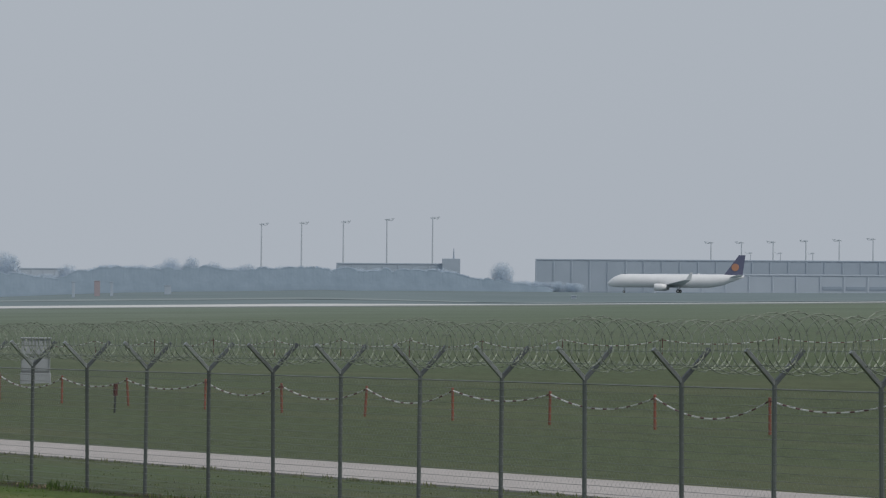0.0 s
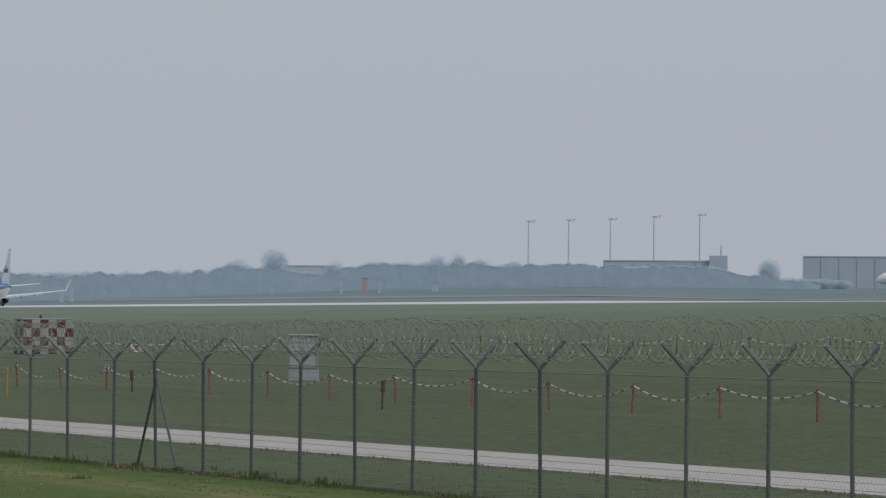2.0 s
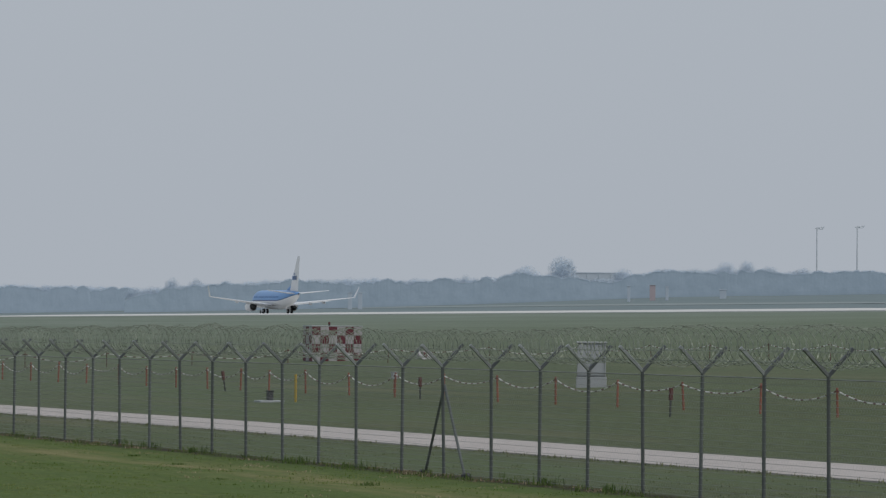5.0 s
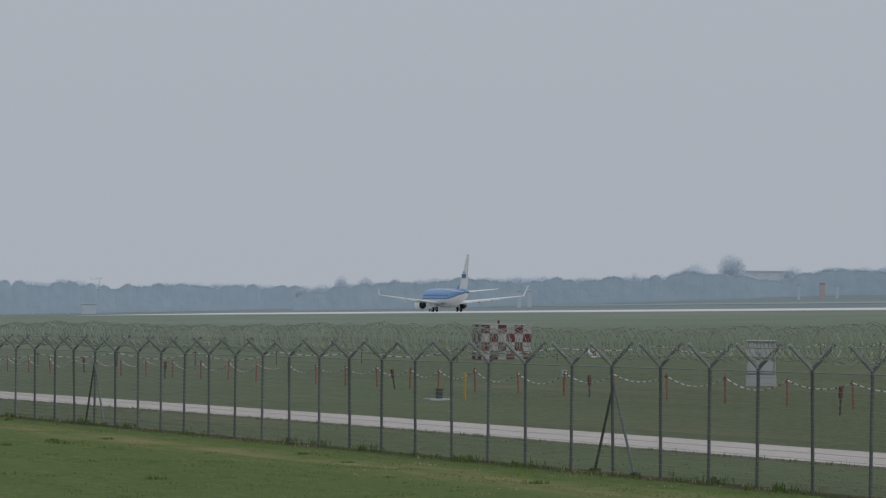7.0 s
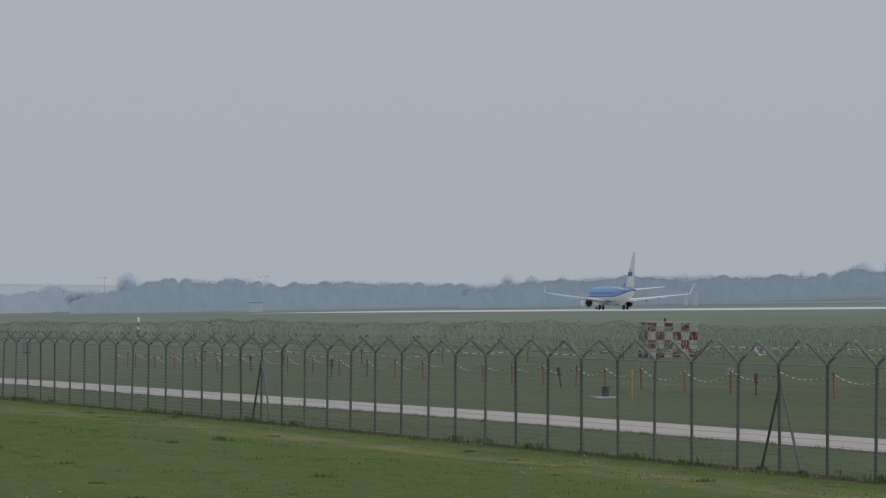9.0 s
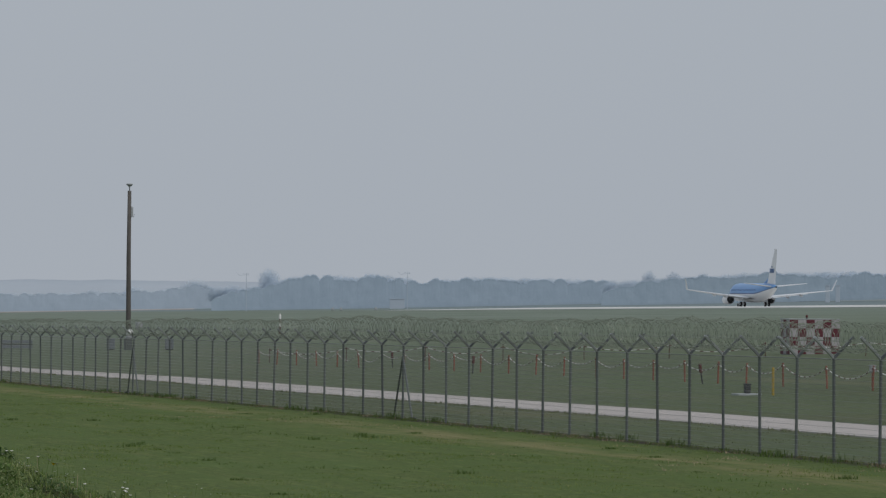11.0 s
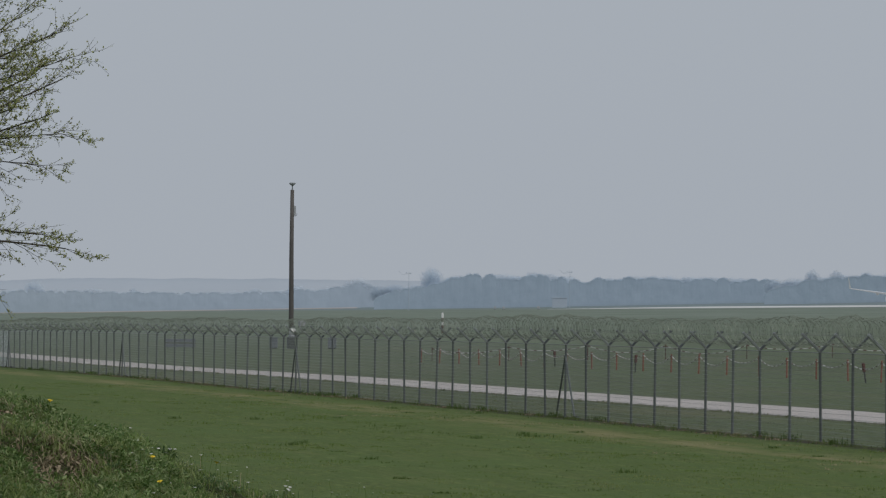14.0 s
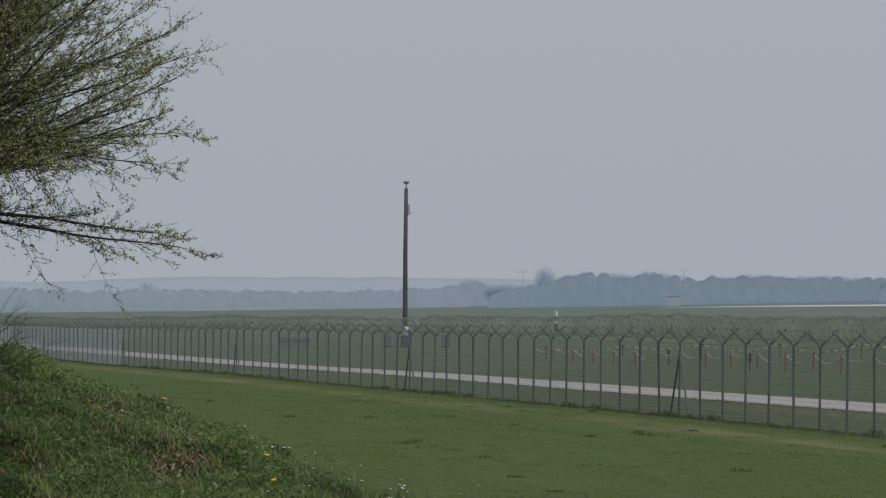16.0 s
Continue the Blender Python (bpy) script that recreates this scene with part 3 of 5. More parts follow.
def aerofoil(root, tip, tc=0.12, steps=7):
    """A lifting surface: root and tip are (leading edge point, chord); the chord runs towards -y. Its thickness stands along n."""
    bm = bmesh.new()
    rows = []
    n = (Vector(tip[0]) - Vector(root[0])).cross(Vector((0, -1, 0))).normalized()
    for (le, ch) in (root, tip):
        row = []
        us = [0.5 - 0.5 * math.cos(math.pi * i / steps) for i in range(steps + 1)]
        for side in (1, -1):
            for u in (us if side > 0 else us[-2:0:-1]):
                th = 5 * tc * ch * (0.2969 * math.sqrt(u) - 0.126 * u - 0.3516 * u * u + 0.2843 * u ** 3 - 0.1036 * u ** 4)
                row.append(bm.verts.new(Vector(le) + Vector((0, -u * ch, 0)) + n * th * side))
        rows.append(row)
    k = len(rows[0])
    for i in range(k):
        bm.faces.new((rows[0][i], rows[0][(i + 1) % k], rows[1][(i + 1) % k], rows[1][i]))
    bm.faces.new(rows[0])
    bm.faces.new(rows[1][::-1])
    bmesh.ops.recalc_face_normals(bm, faces=bm.faces)
    return bm


def wheel(parent, x, y, r, w, name="wheel"):
    o = part(name, tube([(x - w / 2, y, r), (x - w / 4, y, r), (x + w / 4, y, r), (x + w / 2, y, r)], [r * 0.86, r, r, r * 0.86], 16), "tyre", parent)
    part("rim", tube([(x - w / 2 - 0.01, y, r), (x + w / 2 + 0.01, y, r)], r * 0.45, 10), "jet_grey", o)
    return o


def build_jet(x, y, z):
    """A twin-engined narrow-body airliner, 33.6 m long, nose towards +y, resting on its wheels."""
    jet = thing("passenger_jet", (x, y, z), "light blue and white twin-engined airliner rolling on the runway", "airplane")
    L = 33.6
    S = [(L * 0.5, 0.06, 2.55, 2.75), (L * 0.5 - 0.4, 0.62, 2.1, 3.25), (L * 0.5 - 1.4, 1.18, 1.6, 4.0), (L * 0.5 - 2.6, 1.58, 1.38, 4.75), (L * 0.5 - 4.2, 1.82, 1.3, 5.2),
         (L * 0.5 - 6, 1.88, 1.28, 5.3), (0, 1.88, 1.28, 5.3), (-5.5, 1.88, 1.28, 5.3), (-8.5, 1.8, 1.6, 5.3), (-11.5, 1.45, 2.35, 5.25), (-14.2, 0.95, 3.2, 5.1), (-16.0, 0.5, 3.85, 4.85), (-16.8, 0.2, 4.2, 4.65)]
    part("upper_fuselage", body_rings(S, 22, -97, 97), "sky_blue", jet, "light blue upper fuselage", True)
    part("lower_fuselage", body_rings(S, 20, 103, 257), "jet_white", jet, "white lower fuselage", True)
    for a in (97, 257):
        part("cheatline", body_rings(S, 2, a, a + 6), "navy", jet, "dark blue stripe", True)
    part("wing_fairing", body_rings([(5.2, 0.4, 1.1, 1.9), (3.8, 1.6, 0.95, 2.4), (-3.2, 1.7, 0.95, 2.4), (-5.6, 0.5, 1.2, 1.9)], 14, 90, 270), "jet_white", jet, "", True)
    part("cockpit_window", body_rings([(L * 0.5 - 1.55, 1.24, 1.58, 4.12), (L * 0.5 - 2.35, 1.52, 1.42, 4.66)], 16, -58, 58, None, 1.012), "dark", jet)
    wm = None
    for s in (-1, 1):
        for i in range(32):
            yy = L * 0.5 - 5.2 - i * 0.6
            if yy < -8:
                continue
            m = pose(s * 1.862, yy, 3.75)
            if wm is None:
                wm = part("cabin_window", box(0.03, 0.22, 0.3, (0, 0, -0.15), 0.01), "window_blue", jet)
                wm.matrix_basis = m
            else:
                share(wm, m, jet)
        # wings with winglets and flap track fairings
        w = part("wing", aerofoil(((s * 1.6, 4.6, 1.95), 6.9), ((s * 5.6, 2.5, 2.42), 4.6), 0.12), "jet_grey", jet, "pale grey wing", False)
        w2 = part("wing", aerofoil(((s * 5.6, 2.5, 2.42), 4.6), ((s * 17.1, -3.55, 3.75), 1.5), 0.11), "jet_grey", jet, "pale grey wing")
        part("winglet", aerofoil(((s * 17.05, -3.55, 3.72), 1.5), ((s * 17.85, -5.3, 6.2), 0.6), 0.08), "jet_white", w2)
        part("flap", aerofoil(((s * 2.2, -2.1, 1.85), 1.5), ((s * 5.4, -2.1, 2.22), 1.4), 0.1), "jet_grey", w)
        part("flap", aerofoil(((s * 5.7, -2.1, 2.25), 1.3), ((s * 11.5, -3.5, 2.95), 1.0), 0.1), "jet_grey", w2)
        for q, yq, zq in ((4.1, -1.6, 1.95), (7.4, -1.6, 2.35), (10.3, -2.6, 2.7)):
            part("flap_fairing", tube([(s * q, yq + 1.1, zq), (s * q, yq + 0.3, zq - 0.16), (s * q, yq - 1.1, zq - 0.22), (s * q, yq - 1.7, zq - 0.12)], [0.05, 0.2, 0.17, 0.03], 8), "jet_grey", w2)
        # engine
        ex, ey, ez = s * 4.83, 3.9, 1.52
        e = part("engine", tube([(ex, ey + 2.3, ez), (ex, ey + 2.05, ez), (ex, ey + 0.9, ez), (ex, ey - 0.9, ez + 0.02), (ex, ey - 1.5, ez + 0.04)], [0.84, 0.98, 1.07, 1.0, 0.84], 20, None, False), "jet_white", jet, "white engine nacelle", True)
        part("inlet_lip", tube([(ex, ey + 2.3, ez), (ex, ey + 2.38, ez), (ex, ey + 2.28, ez)], [0.86, 0.8, 0.74], 20, None, False), "bare_metal", e, "bare metal lip")
        part("fan", tube([(ex, ey + 1.4, ez), (ex, ey + 1.45, ez)], 0.82, 20), "dark", e)
        part("core_nozzle", tube([(ex, ey - 0.7, ez + 0.02), (ex, ey - 1.5, ez + 0.04), (ex, ey - 2.5, ez + 0.08)], [0.8, 0.56, 0.4], 16), "dark", e, "dark exhaust nozzle")
        part("pylon", aerofoil(((ex, ey + 0.6, ez + 0.9), 4.0), ((ex, ey - 0.3, ez + 1.25), 3.4), 0.06), "jet_white", e)
        # tailplane
        part("tailplane", aerofoil(((s * 0.7, -12.2, 4.55), 3.9), ((s * 7.15, -15.9, 5.25), 1.3), 0.1), "jet_grey", jet, "pale grey tailplane")
        # main gear
        part("main_gear_leg", tube([(s * 2.86, -0.75, 0.5), (s * 2.86, -0.75, 2.0)], 0.13, 8), "jet_grey", jet)
        for dx in (-0.43, 0.43):
            wheel(jet, s * 2.86 + dx, -0.75, 0.56, 0.4)
    part("nose_gear_leg", tube([(0, 12.0, 0.35), (0, 12.1, 1.5)], 0.09, 8), "jet_grey", jet)
    for dx in (-0.25, 0.25):
        wheel(jet, dx, 12.0, 0.34, 0.22)
    fin = part("tail_fin", aerofoil(((0, -10.2, 5.05), 6.0), ((0, -15.7, 12.95), 1.7), 0.09), "jet_white", jet, "white tail fin")
    part("dorsal_fillet", aerofoil(((0, -6.8, 5.2), 4.2), ((0, -10.6, 6.4), 1.6), 0.06), "sky_blue", jet)
    part("tail_stripe", body_rings(S[-4:], 10, -60, 60, None, 1.01), "sky_blue", jet)
    # airline mark as plain shapes
    for s in (-1, 1):
        for i, q in enumerate((-13.0, -13.75, -14.5, -15.25)):
            part("tail_mark", box(0.03, 0.55, 0.95, (s * (0.26 - 0.02 * i), q, 7.6), 0.01), "mark_blue", fin, "dark blue mark")
        part("tail_crown", box(0.03, 1.1, 0.28, (s * 0.22, -14.1, 8.8), 0.01), "mark_blue", fin, "dark blue mark")
    return jet


build_jet(320.8, 1056.0, ground(320.8, 1056.0) + 0.12)


# ---- distance ----
def far(az, d):
    """A place at a bearing (degrees from the fence's line towards the runway) and a distance from the camera."""
    return d * math.sin(radians(az)), d * math.cos(radians(az))


def mast(az, d, top, lamps, side, thick=1.0, ml="mast"):
    x, y = far(az, d)
    z = ground(x, y)
    h = EYE[2] + top * d - z
    t = thing("floodlight_mast", (x, y, z), "tall slim pale floodlight mast on the apron", "mast", "apron floodlights", -az)
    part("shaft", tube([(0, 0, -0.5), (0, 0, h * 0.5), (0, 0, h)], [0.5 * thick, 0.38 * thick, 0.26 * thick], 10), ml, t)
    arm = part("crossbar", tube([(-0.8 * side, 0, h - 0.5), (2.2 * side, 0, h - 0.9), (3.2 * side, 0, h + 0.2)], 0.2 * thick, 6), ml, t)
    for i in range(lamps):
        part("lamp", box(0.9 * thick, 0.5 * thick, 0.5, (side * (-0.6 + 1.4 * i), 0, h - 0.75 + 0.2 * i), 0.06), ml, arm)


for az, top in ((23.26, 0.01764), (23.733, 0.01794), (24.226, 0.01823), (24.739, 0.01876), (25.279, 0.01918)):
    mast(az, 2150, top, 3, 1)
for az, top in ((28.527, 0.01444), (28.886, 0.01448), (29.258, 0.01463), (29.643, 0.0149), (30.034, 0.01506), (30.431, 0.01533), (30.84, 0.0156)):
    mast(az + 0.036, 2300, top, 3, -1)
for az in (29.03, 29.38, 29.76):
    mast(az, 2700, 0.01234, 2, -1, 0.8)
for az, top in ((12.81, 0.0058), (10.91, 0.0053)):
    mast(az, 1560, top, 2, -1, 0.22, "hall")


def hall(name, az0, az1, d, top, depth, label, material, bays, rows):
    """A long flat-roofed hall seen square on: body, roof edge, pilasters and window bands."""
    x0, y0 = far(az0, d)
    x1, y1 = far(az1, d)
    xm, ym = (x0 + x1) / 2, (y0 + y1) / 2
    w = math.hypot(x1 - x0, y1 - y0)
    z = min(ground(x0, y0), ground(x1, y1)) - 1
    h = EYE[2] + top * d - z
    t = thing(name, (xm, ym, z), label, "building", turn=math.degrees(math.atan2(y1 - y0, x1 - x0)))
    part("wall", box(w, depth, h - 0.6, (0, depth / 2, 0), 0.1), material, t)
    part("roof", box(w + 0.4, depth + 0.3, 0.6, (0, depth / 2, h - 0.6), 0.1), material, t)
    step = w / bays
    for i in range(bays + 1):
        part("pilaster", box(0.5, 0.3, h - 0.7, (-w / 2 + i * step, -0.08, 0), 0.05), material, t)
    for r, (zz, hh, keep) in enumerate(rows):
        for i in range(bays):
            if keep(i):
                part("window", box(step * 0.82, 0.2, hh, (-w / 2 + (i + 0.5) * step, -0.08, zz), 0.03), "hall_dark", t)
    return t


hall("terminal_hall", 26.5, 31.6, 1800, 0.0107, 60, "long grey airport hall with dark window bands", "hall", 24,
     [(3.2, 1.7, lambda i: i % 6 != 2), (6.6, 1.4, lambda i: i > 13 and i % 5 != 1)])
hall("terminal_annex", 27.9, 31.8, 1740, 0.0078, 30, "lower pale annex in front of the long hall", "hall_pale", 14,
     [(2.6, 1.5, lambda i: i % 4 != 3), (5.2, 1.2, lambda i: i > 6)])
hall("cargo_hall", 24.15, 25.6, 1880, 0.0096, 50, "broad grey cargo hall behind the trees", "hall", 8, [(3.0, 3.5, lambda i: i in (1, 2, 5))])
hall("low_shed", 23.7, 24.25, 1700, 0.0071, 20, "low dark shed on the far side of the field", "hall_dark", 4, [(2.0, 2.0, lambda i: i < 3)])

x, y = far(25.5, 1880)
t = thing("roof_tower", (x, y, ground(x, y)), "square grey tower block with a thin aerial", "tower", turn=-25)
part("block", box(7, 7, EYE[2] + 0.0106 * 1880 - ground(x, y), (0, 0, 0), 0.1), "hall", t)
part("aerial", tube([(1, 0, EYE[2] + 0.0104 * 1880 - ground(x, y)), (1, 0, EYE[2] + 0.0128 * 1880 - ground(x, y))], [0.5, 0.15], 6), "hall", t)

for az, d, w, top, ml, lab in ((21.33, 1500, 1.8, 0.0055, "faded_orange", "small hut with orange panels, toned down for haze, in front of the trees"), (22.16, 1480, 2.0, 0.0046, "white", "small white hut in front of the bare trees"),
                               (17.76, 1480, 1.3, 0.0035, "grey", "pale panel aerial standing in the field"), (17.88, 1480, 1.3, 0.0035, "grey", "pale panel aerial standing in the field"),
                               (21.05, 1490, 0.9, 0.0052, "white", "slim white panel aerial before the trees"), (21.5, 1490, 0.9, 0.0052, "white", "slim white panel aerial before the trees"),
                               (12.69, 1640, 5.0, 0.0001, "grey", "small pale shed at the edge of the woods"),
                               (26.95, 1250, 1.3, 0.003, "white", "small white hut beside the taxiway")):
    x, y = far(az, d)
    z = ground(x, y)
    h = EYE[2] + top * d - z
    t = thing("airfield_hut", (x, y, z), lab, "hut", "airfield huts", -az)
    # white and grey walls take the haze-toned hall colour
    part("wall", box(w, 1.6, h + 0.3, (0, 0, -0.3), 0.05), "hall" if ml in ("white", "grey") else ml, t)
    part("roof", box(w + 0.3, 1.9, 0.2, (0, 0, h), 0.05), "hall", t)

strip("taxiway", 470, 500, 300, 1500, 0.1, "taxiway", "pale concrete taxiway beyond the runway", "taxiway", 40)


def build_taxiing_jet():
    """A second airliner far off, seen from its left side, nose to the left of the view."""
    az, d = 28.15, 1480
    x, y = far(az, d)
    t = thing("taxiing_jet", (x, y, ground(x, y) + 0.05), "white airliner with a dark blue tail, taxiing far off", "airplane", turn=90 - az - 4)
    S = [(20.8, 0.1, 2.8, 3.1), (20.2, 0.8, 2.2, 3.8), (18.8, 1.5, 1.8, 4.9), (16.8, 1.95, 1.7, 5.7), (14.2, 2.0, 1.7, 5.8), (-10.2, 2.0, 1.7, 5.8), (-14.2, 1.7, 2.4, 5.8), (-18.2, 0.9, 3.9, 5.6), (-20.8, 0.2, 4.8, 5.3)]
    part("fuselage", body_rings(S, 28, 0, 360), "jet_white", t, "white fuselage", True)
    part("cockpit_window", body_rings([(18.2, 1.62, 1.78, 5.05), (19.0, 1.42, 1.84, 4.7)], 12, -60, 60, None, 1.012), "dark", t)
    for s in (-1, 1):
        w = part("wing", aerofoil(((s * 1.7, 4.5, 2.3), 7.0), ((s * 17, -4.2, 4.0), 1.6), 0.11), "jet_grey", t, "pale grey wing")
        part("winglet", aerofoil(((s * 16.9, -4.2, 4.0), 1.6), ((s * 17.4, -5.6, 6.2), 0.7), 0.08), "jet_white", w)
        part("engine", tube([(s * 5.7, 6.2, 1.8), (s * 5.7, 5.9, 1.8), (s * 5.7, 4, 1.8), (s * 5.7, 2.4, 1.8)], [0.95, 1.1, 1.12, 0.8], 16), "jet_white", t, "", True)
        part("tailplane", aerofoil(((s * 0.8, -16.4, 5.0), 3.6), ((s * 6.2, -19.2, 5.6), 1.4), 0.1), "jet_grey", t)
        part("main_gear_leg", tube([(s * 3.8, -1, 0.5), (s * 3.8, -1, 2.2)], 0.15, 6), "jet_grey", t)
        for q in (-0.4, 0.4):
            wheel(t, s * 3.8 + q, -1, 0.58, 0.4)
    part("nose_gear_leg", tube([(0, 15.8, 0.3), (0, 15.8, 1.9)], 0.1, 6), "jet_grey", t)
    wheel(t, 0, 15.8, 0.38, 0.4)
    fin = part("tail_fin", aerofoil(((0, -14.5, 5.4), 5.8), ((0, -19.2, 11.7), 2.0), 0.09), "fin_blue", t, "dark blue tail fin")
    for s in (-1, 1):
        part("tail_disc", tube([(s * 0.1, -18.1, 8.0), (s * 0.34, -18.1, 8.0)], 1.15, 16), "fin_orange", fin, "orange round mark")


# fin paints greyed and lifted, haze over the far jet included in the colour
M["fin_blue"] = mat("fin_dark_blue", (0.1, 0.11, 0.18), (0.13, 0.14, 0.21), 2, 0.2, 0.4)
M["fin_orange"] = mat("fin_orange", (0.42, 0.2, 0.12), (0.48, 0.25, 0.16), 1, 0.1, 0.5)
build_taxiing_jet()


# ---- far trees ----
# crown line of the woods: bearing, height over distance
CROWN_LINE = ((4.3, 0.0012), (5.6, 0.0009), (6.4, 0.0011), (7.6, 0.0009), (8.7, 0.0008), (9.5, 0.0014), (10.0, 0.002), (10.35, 0.0032), (10.75, 0.0026), (10.95, 0.0024), (11.2, 0.0034), (11.45, 0.0044), (11.65, 0.005),
              (12.3, 0.0052), (12.75, 0.0048), (12.98, 0.0036), (13.15, 0.0044), (13.7, 0.0049), (14.3, 0.0046), (15.0, 0.0044), (15.5, 0.0044), (16.0, 0.0052), (17.05, 0.0062), (17.9, 0.0066), (18.4, 0.0064), (19.4, 0.007), (19.8, 0.0084),
              (20.5, 0.0072), (20.85, 0.0068), (21.5, 0.0091), (22.1, 0.009), (22.8, 0.0088), (23.6, 0.0088), (25.4, 0.0086), (25.8, 0.0068), (26.6, 0.0062), (27.0, 0.006), (31.5, 0.0066))
# single trees that stand over the line: bearing, height over distance, width in degrees
TALL_TREES = ((6.5, 0.0032, 0.26), (7.2, 0.0016, 0.3), (7.66, 0.0018, 0.14), (9.1, 0.0019, 0.2), (9.58, 0.0026, 0.3), (10.32, 0.0041, 0.38), (11.18, 0.0065, 0.3), (12.37, 0.0059, 0.22), (15.66, 0.0066, 0.2), (15.95, 0.0064, 0.22), (16.32, 0.0061, 0.22),
              (16.78, 0.0063, 0.2), (17.75, 0.0068, 0.2), (18.05, 0.007, 0.24), (19.12, 0.0075, 0.16), (19.83, 0.0096, 0.36), (20.27, 0.0117, 0.36), (20.98, 0.009, 0.3), (21.31, 0.0074, 0.14), (21.52, 0.0091, 0.22), (21.88, 0.0089, 0.3),
              (22.2, 0.0107, 0.26), (22.44, 0.0109, 0.22), (22.7, 0.0098, 0.26), (23.1, 0.0094, 0.3), (26.1, 0.0104, 0.3))


def crown_line(az):
    return lerp_table(az, [p[0] for p in CROWN_LINE], [p[1] for p in CROWN_LINE])


def tree_mesh(seed):
    """A bare spring tree one metre high: tapered trunk with limbs, and a crown of twig clumps with gaps between them."""
    r = random.Random(seed)
    g = np.random.default_rng(seed)
    tb = bmesh.new()
    tips = []

    def limb(p, d, ln, rad, depth):
        q = p + d * ln
        mid = p + d * ln * 0.5 + Vector((r.gauss(0, 0.04), r.gauss(0, 0.04), 0.02)) * ln
        tube([p, mid, q], [rad, rad * 0.75, rad * 0.5], 5, tb, False)
        tips.append(q)
        if depth:
            for _ in range(r.choice((3, 4))):
                e = (d + Vector((r.gauss(0, 0.6), r.gauss(0, 0.6), r.gauss(0.15, 0.3)))).normalized()
                limb(q, e, ln * r.uniform(0.55, 0.8), rad * 0.55, depth - 1)

    limb(Vector((0, 0, -0.05)), Vector((r.gauss(0, 0.05), r.gauss(0, 0.05), 1)).normalized(), 0.34, 0.026, 3)
    hi = max(q.z for q in tips) + 0.12
    wide = max(math.hypot(q.x, q.y) for q in tips) + 0.08
    m = Matrix.Diagonal((0.4 / wide, 0.4 / wide, 1 / hi, 1))
    bmesh.ops.transform(tb, matrix=m, verts=tb.verts)
    # fine twigs fill a lumpy dome, thinner towards its edge
    n = 9500
    v = g.normal(0, 1, (n, 3))
    v /= np.linalg.norm(v, axis=1, keepdims=True)
    lump = 1 + 0.1 * np.sin(5 * v[:, :1] + seed) * np.sin(6 * v[:, 2:] + 2 * seed) + 0.07 * np.sin(11 * v[:, 1:2] + seed) * np.sin(9 * v[:, 2:] + seed)
    p = np.array((0, 0, 0.6)) + v * (0.35, 0.35, 0.37) * lump * g.uniform(0.1, 1, (n, 1)) ** 0.55 + g.normal(0, 0.012, (n, 3))
    out = v * (1, 1, 0.6) + (0, 0, 0.3) + g.normal(0, 0.4, (n, 3))
    out /= np.linalg.norm(out, axis=1, keepdims=True)
    a = np.cross(out, g.normal(0, 1, (n, 3)))
    a /= np.linalg.norm(a, axis=1, keepdims=True)
    s = g.uniform(0.005, 0.0125, (n, 1))
    a, b = a * s, np.cross(out, a) * s * g.uniform(0.5, 1.0, (n, 1))
    vs = np.stack([p - a, p + b, p + a, p - b], 1).reshape(-1, 3).tolist()
    fs = np.arange(4 * n).reshape(-1, 4).tolist()
    me = bpy.data.meshes.new("trunk")
    tb.to_mesh(me)
    tb.free()
    cr = bpy.data.meshes.new("crown")
    cr.from_pydata(vs, [], fs)
    return me, cr


def stand(az):
    """Distance and material of the woods at a bearing."""
    if az < 10.55:
        return 2500, "wood_far"
    if az < 15.2:
        return 1845, "wood_mid"
    return (1605 if az < 27.2 else 1870), "wood_near"


def build_far_trees():
    r = random.Random(21)
    kinds = {}
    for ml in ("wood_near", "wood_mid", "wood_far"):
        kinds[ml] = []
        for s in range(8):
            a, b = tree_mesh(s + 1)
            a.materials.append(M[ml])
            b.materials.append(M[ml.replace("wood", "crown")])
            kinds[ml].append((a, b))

    def plant(az, d, ml, h, width):
        x, y = far(az, d)
        far_one = ml == "wood_far"
        t = tagged(new("tree"), "tree in a far row, haze in its pale colour" if far_one else "bare early-spring tree beyond the runway, haze in its grey colour", "tree", "far tree row" if far_one else "tree row beyond the runway")
        t.matrix_basis = pose(x, y, ground(x, y), 0, 0, r.uniform(0, 360)) @ Matrix.Diagonal((width / 0.8, width / 0.8, h, 1))
        tr, cr = r.choice(kinds[ml])
        for nm, me in (("trunk", tr), ("crown", cr)):
            new(nm, me).parent = t

    for az, top, w in TALL_TREES:
        d, ml = stand(az)
        x, y = far(az, d)
        plant(az, d + 14, ml, EYE[2] + top * d - ground(x, y), radians(w) * d * 1.15)
    az, n = 4.4, 0
    while az < 27.2 and n < 262:
        d, ml = stand(az)
        d += r.uniform(15, 22)
        x, y = far(az, d)
        h = (EYE[2] + crown_line(az) * d - ground(x, y)) * r.uniform(0.94, 1.06)
        plant(az, d, ml, max(h, 4), h * r.uniform(0.55, 0.9) + 2)
        n += 1
        az += r.uniform(0.05, 0.125)
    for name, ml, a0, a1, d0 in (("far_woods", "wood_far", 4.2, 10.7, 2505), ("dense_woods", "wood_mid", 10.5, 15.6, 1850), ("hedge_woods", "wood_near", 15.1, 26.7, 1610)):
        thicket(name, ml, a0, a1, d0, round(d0))


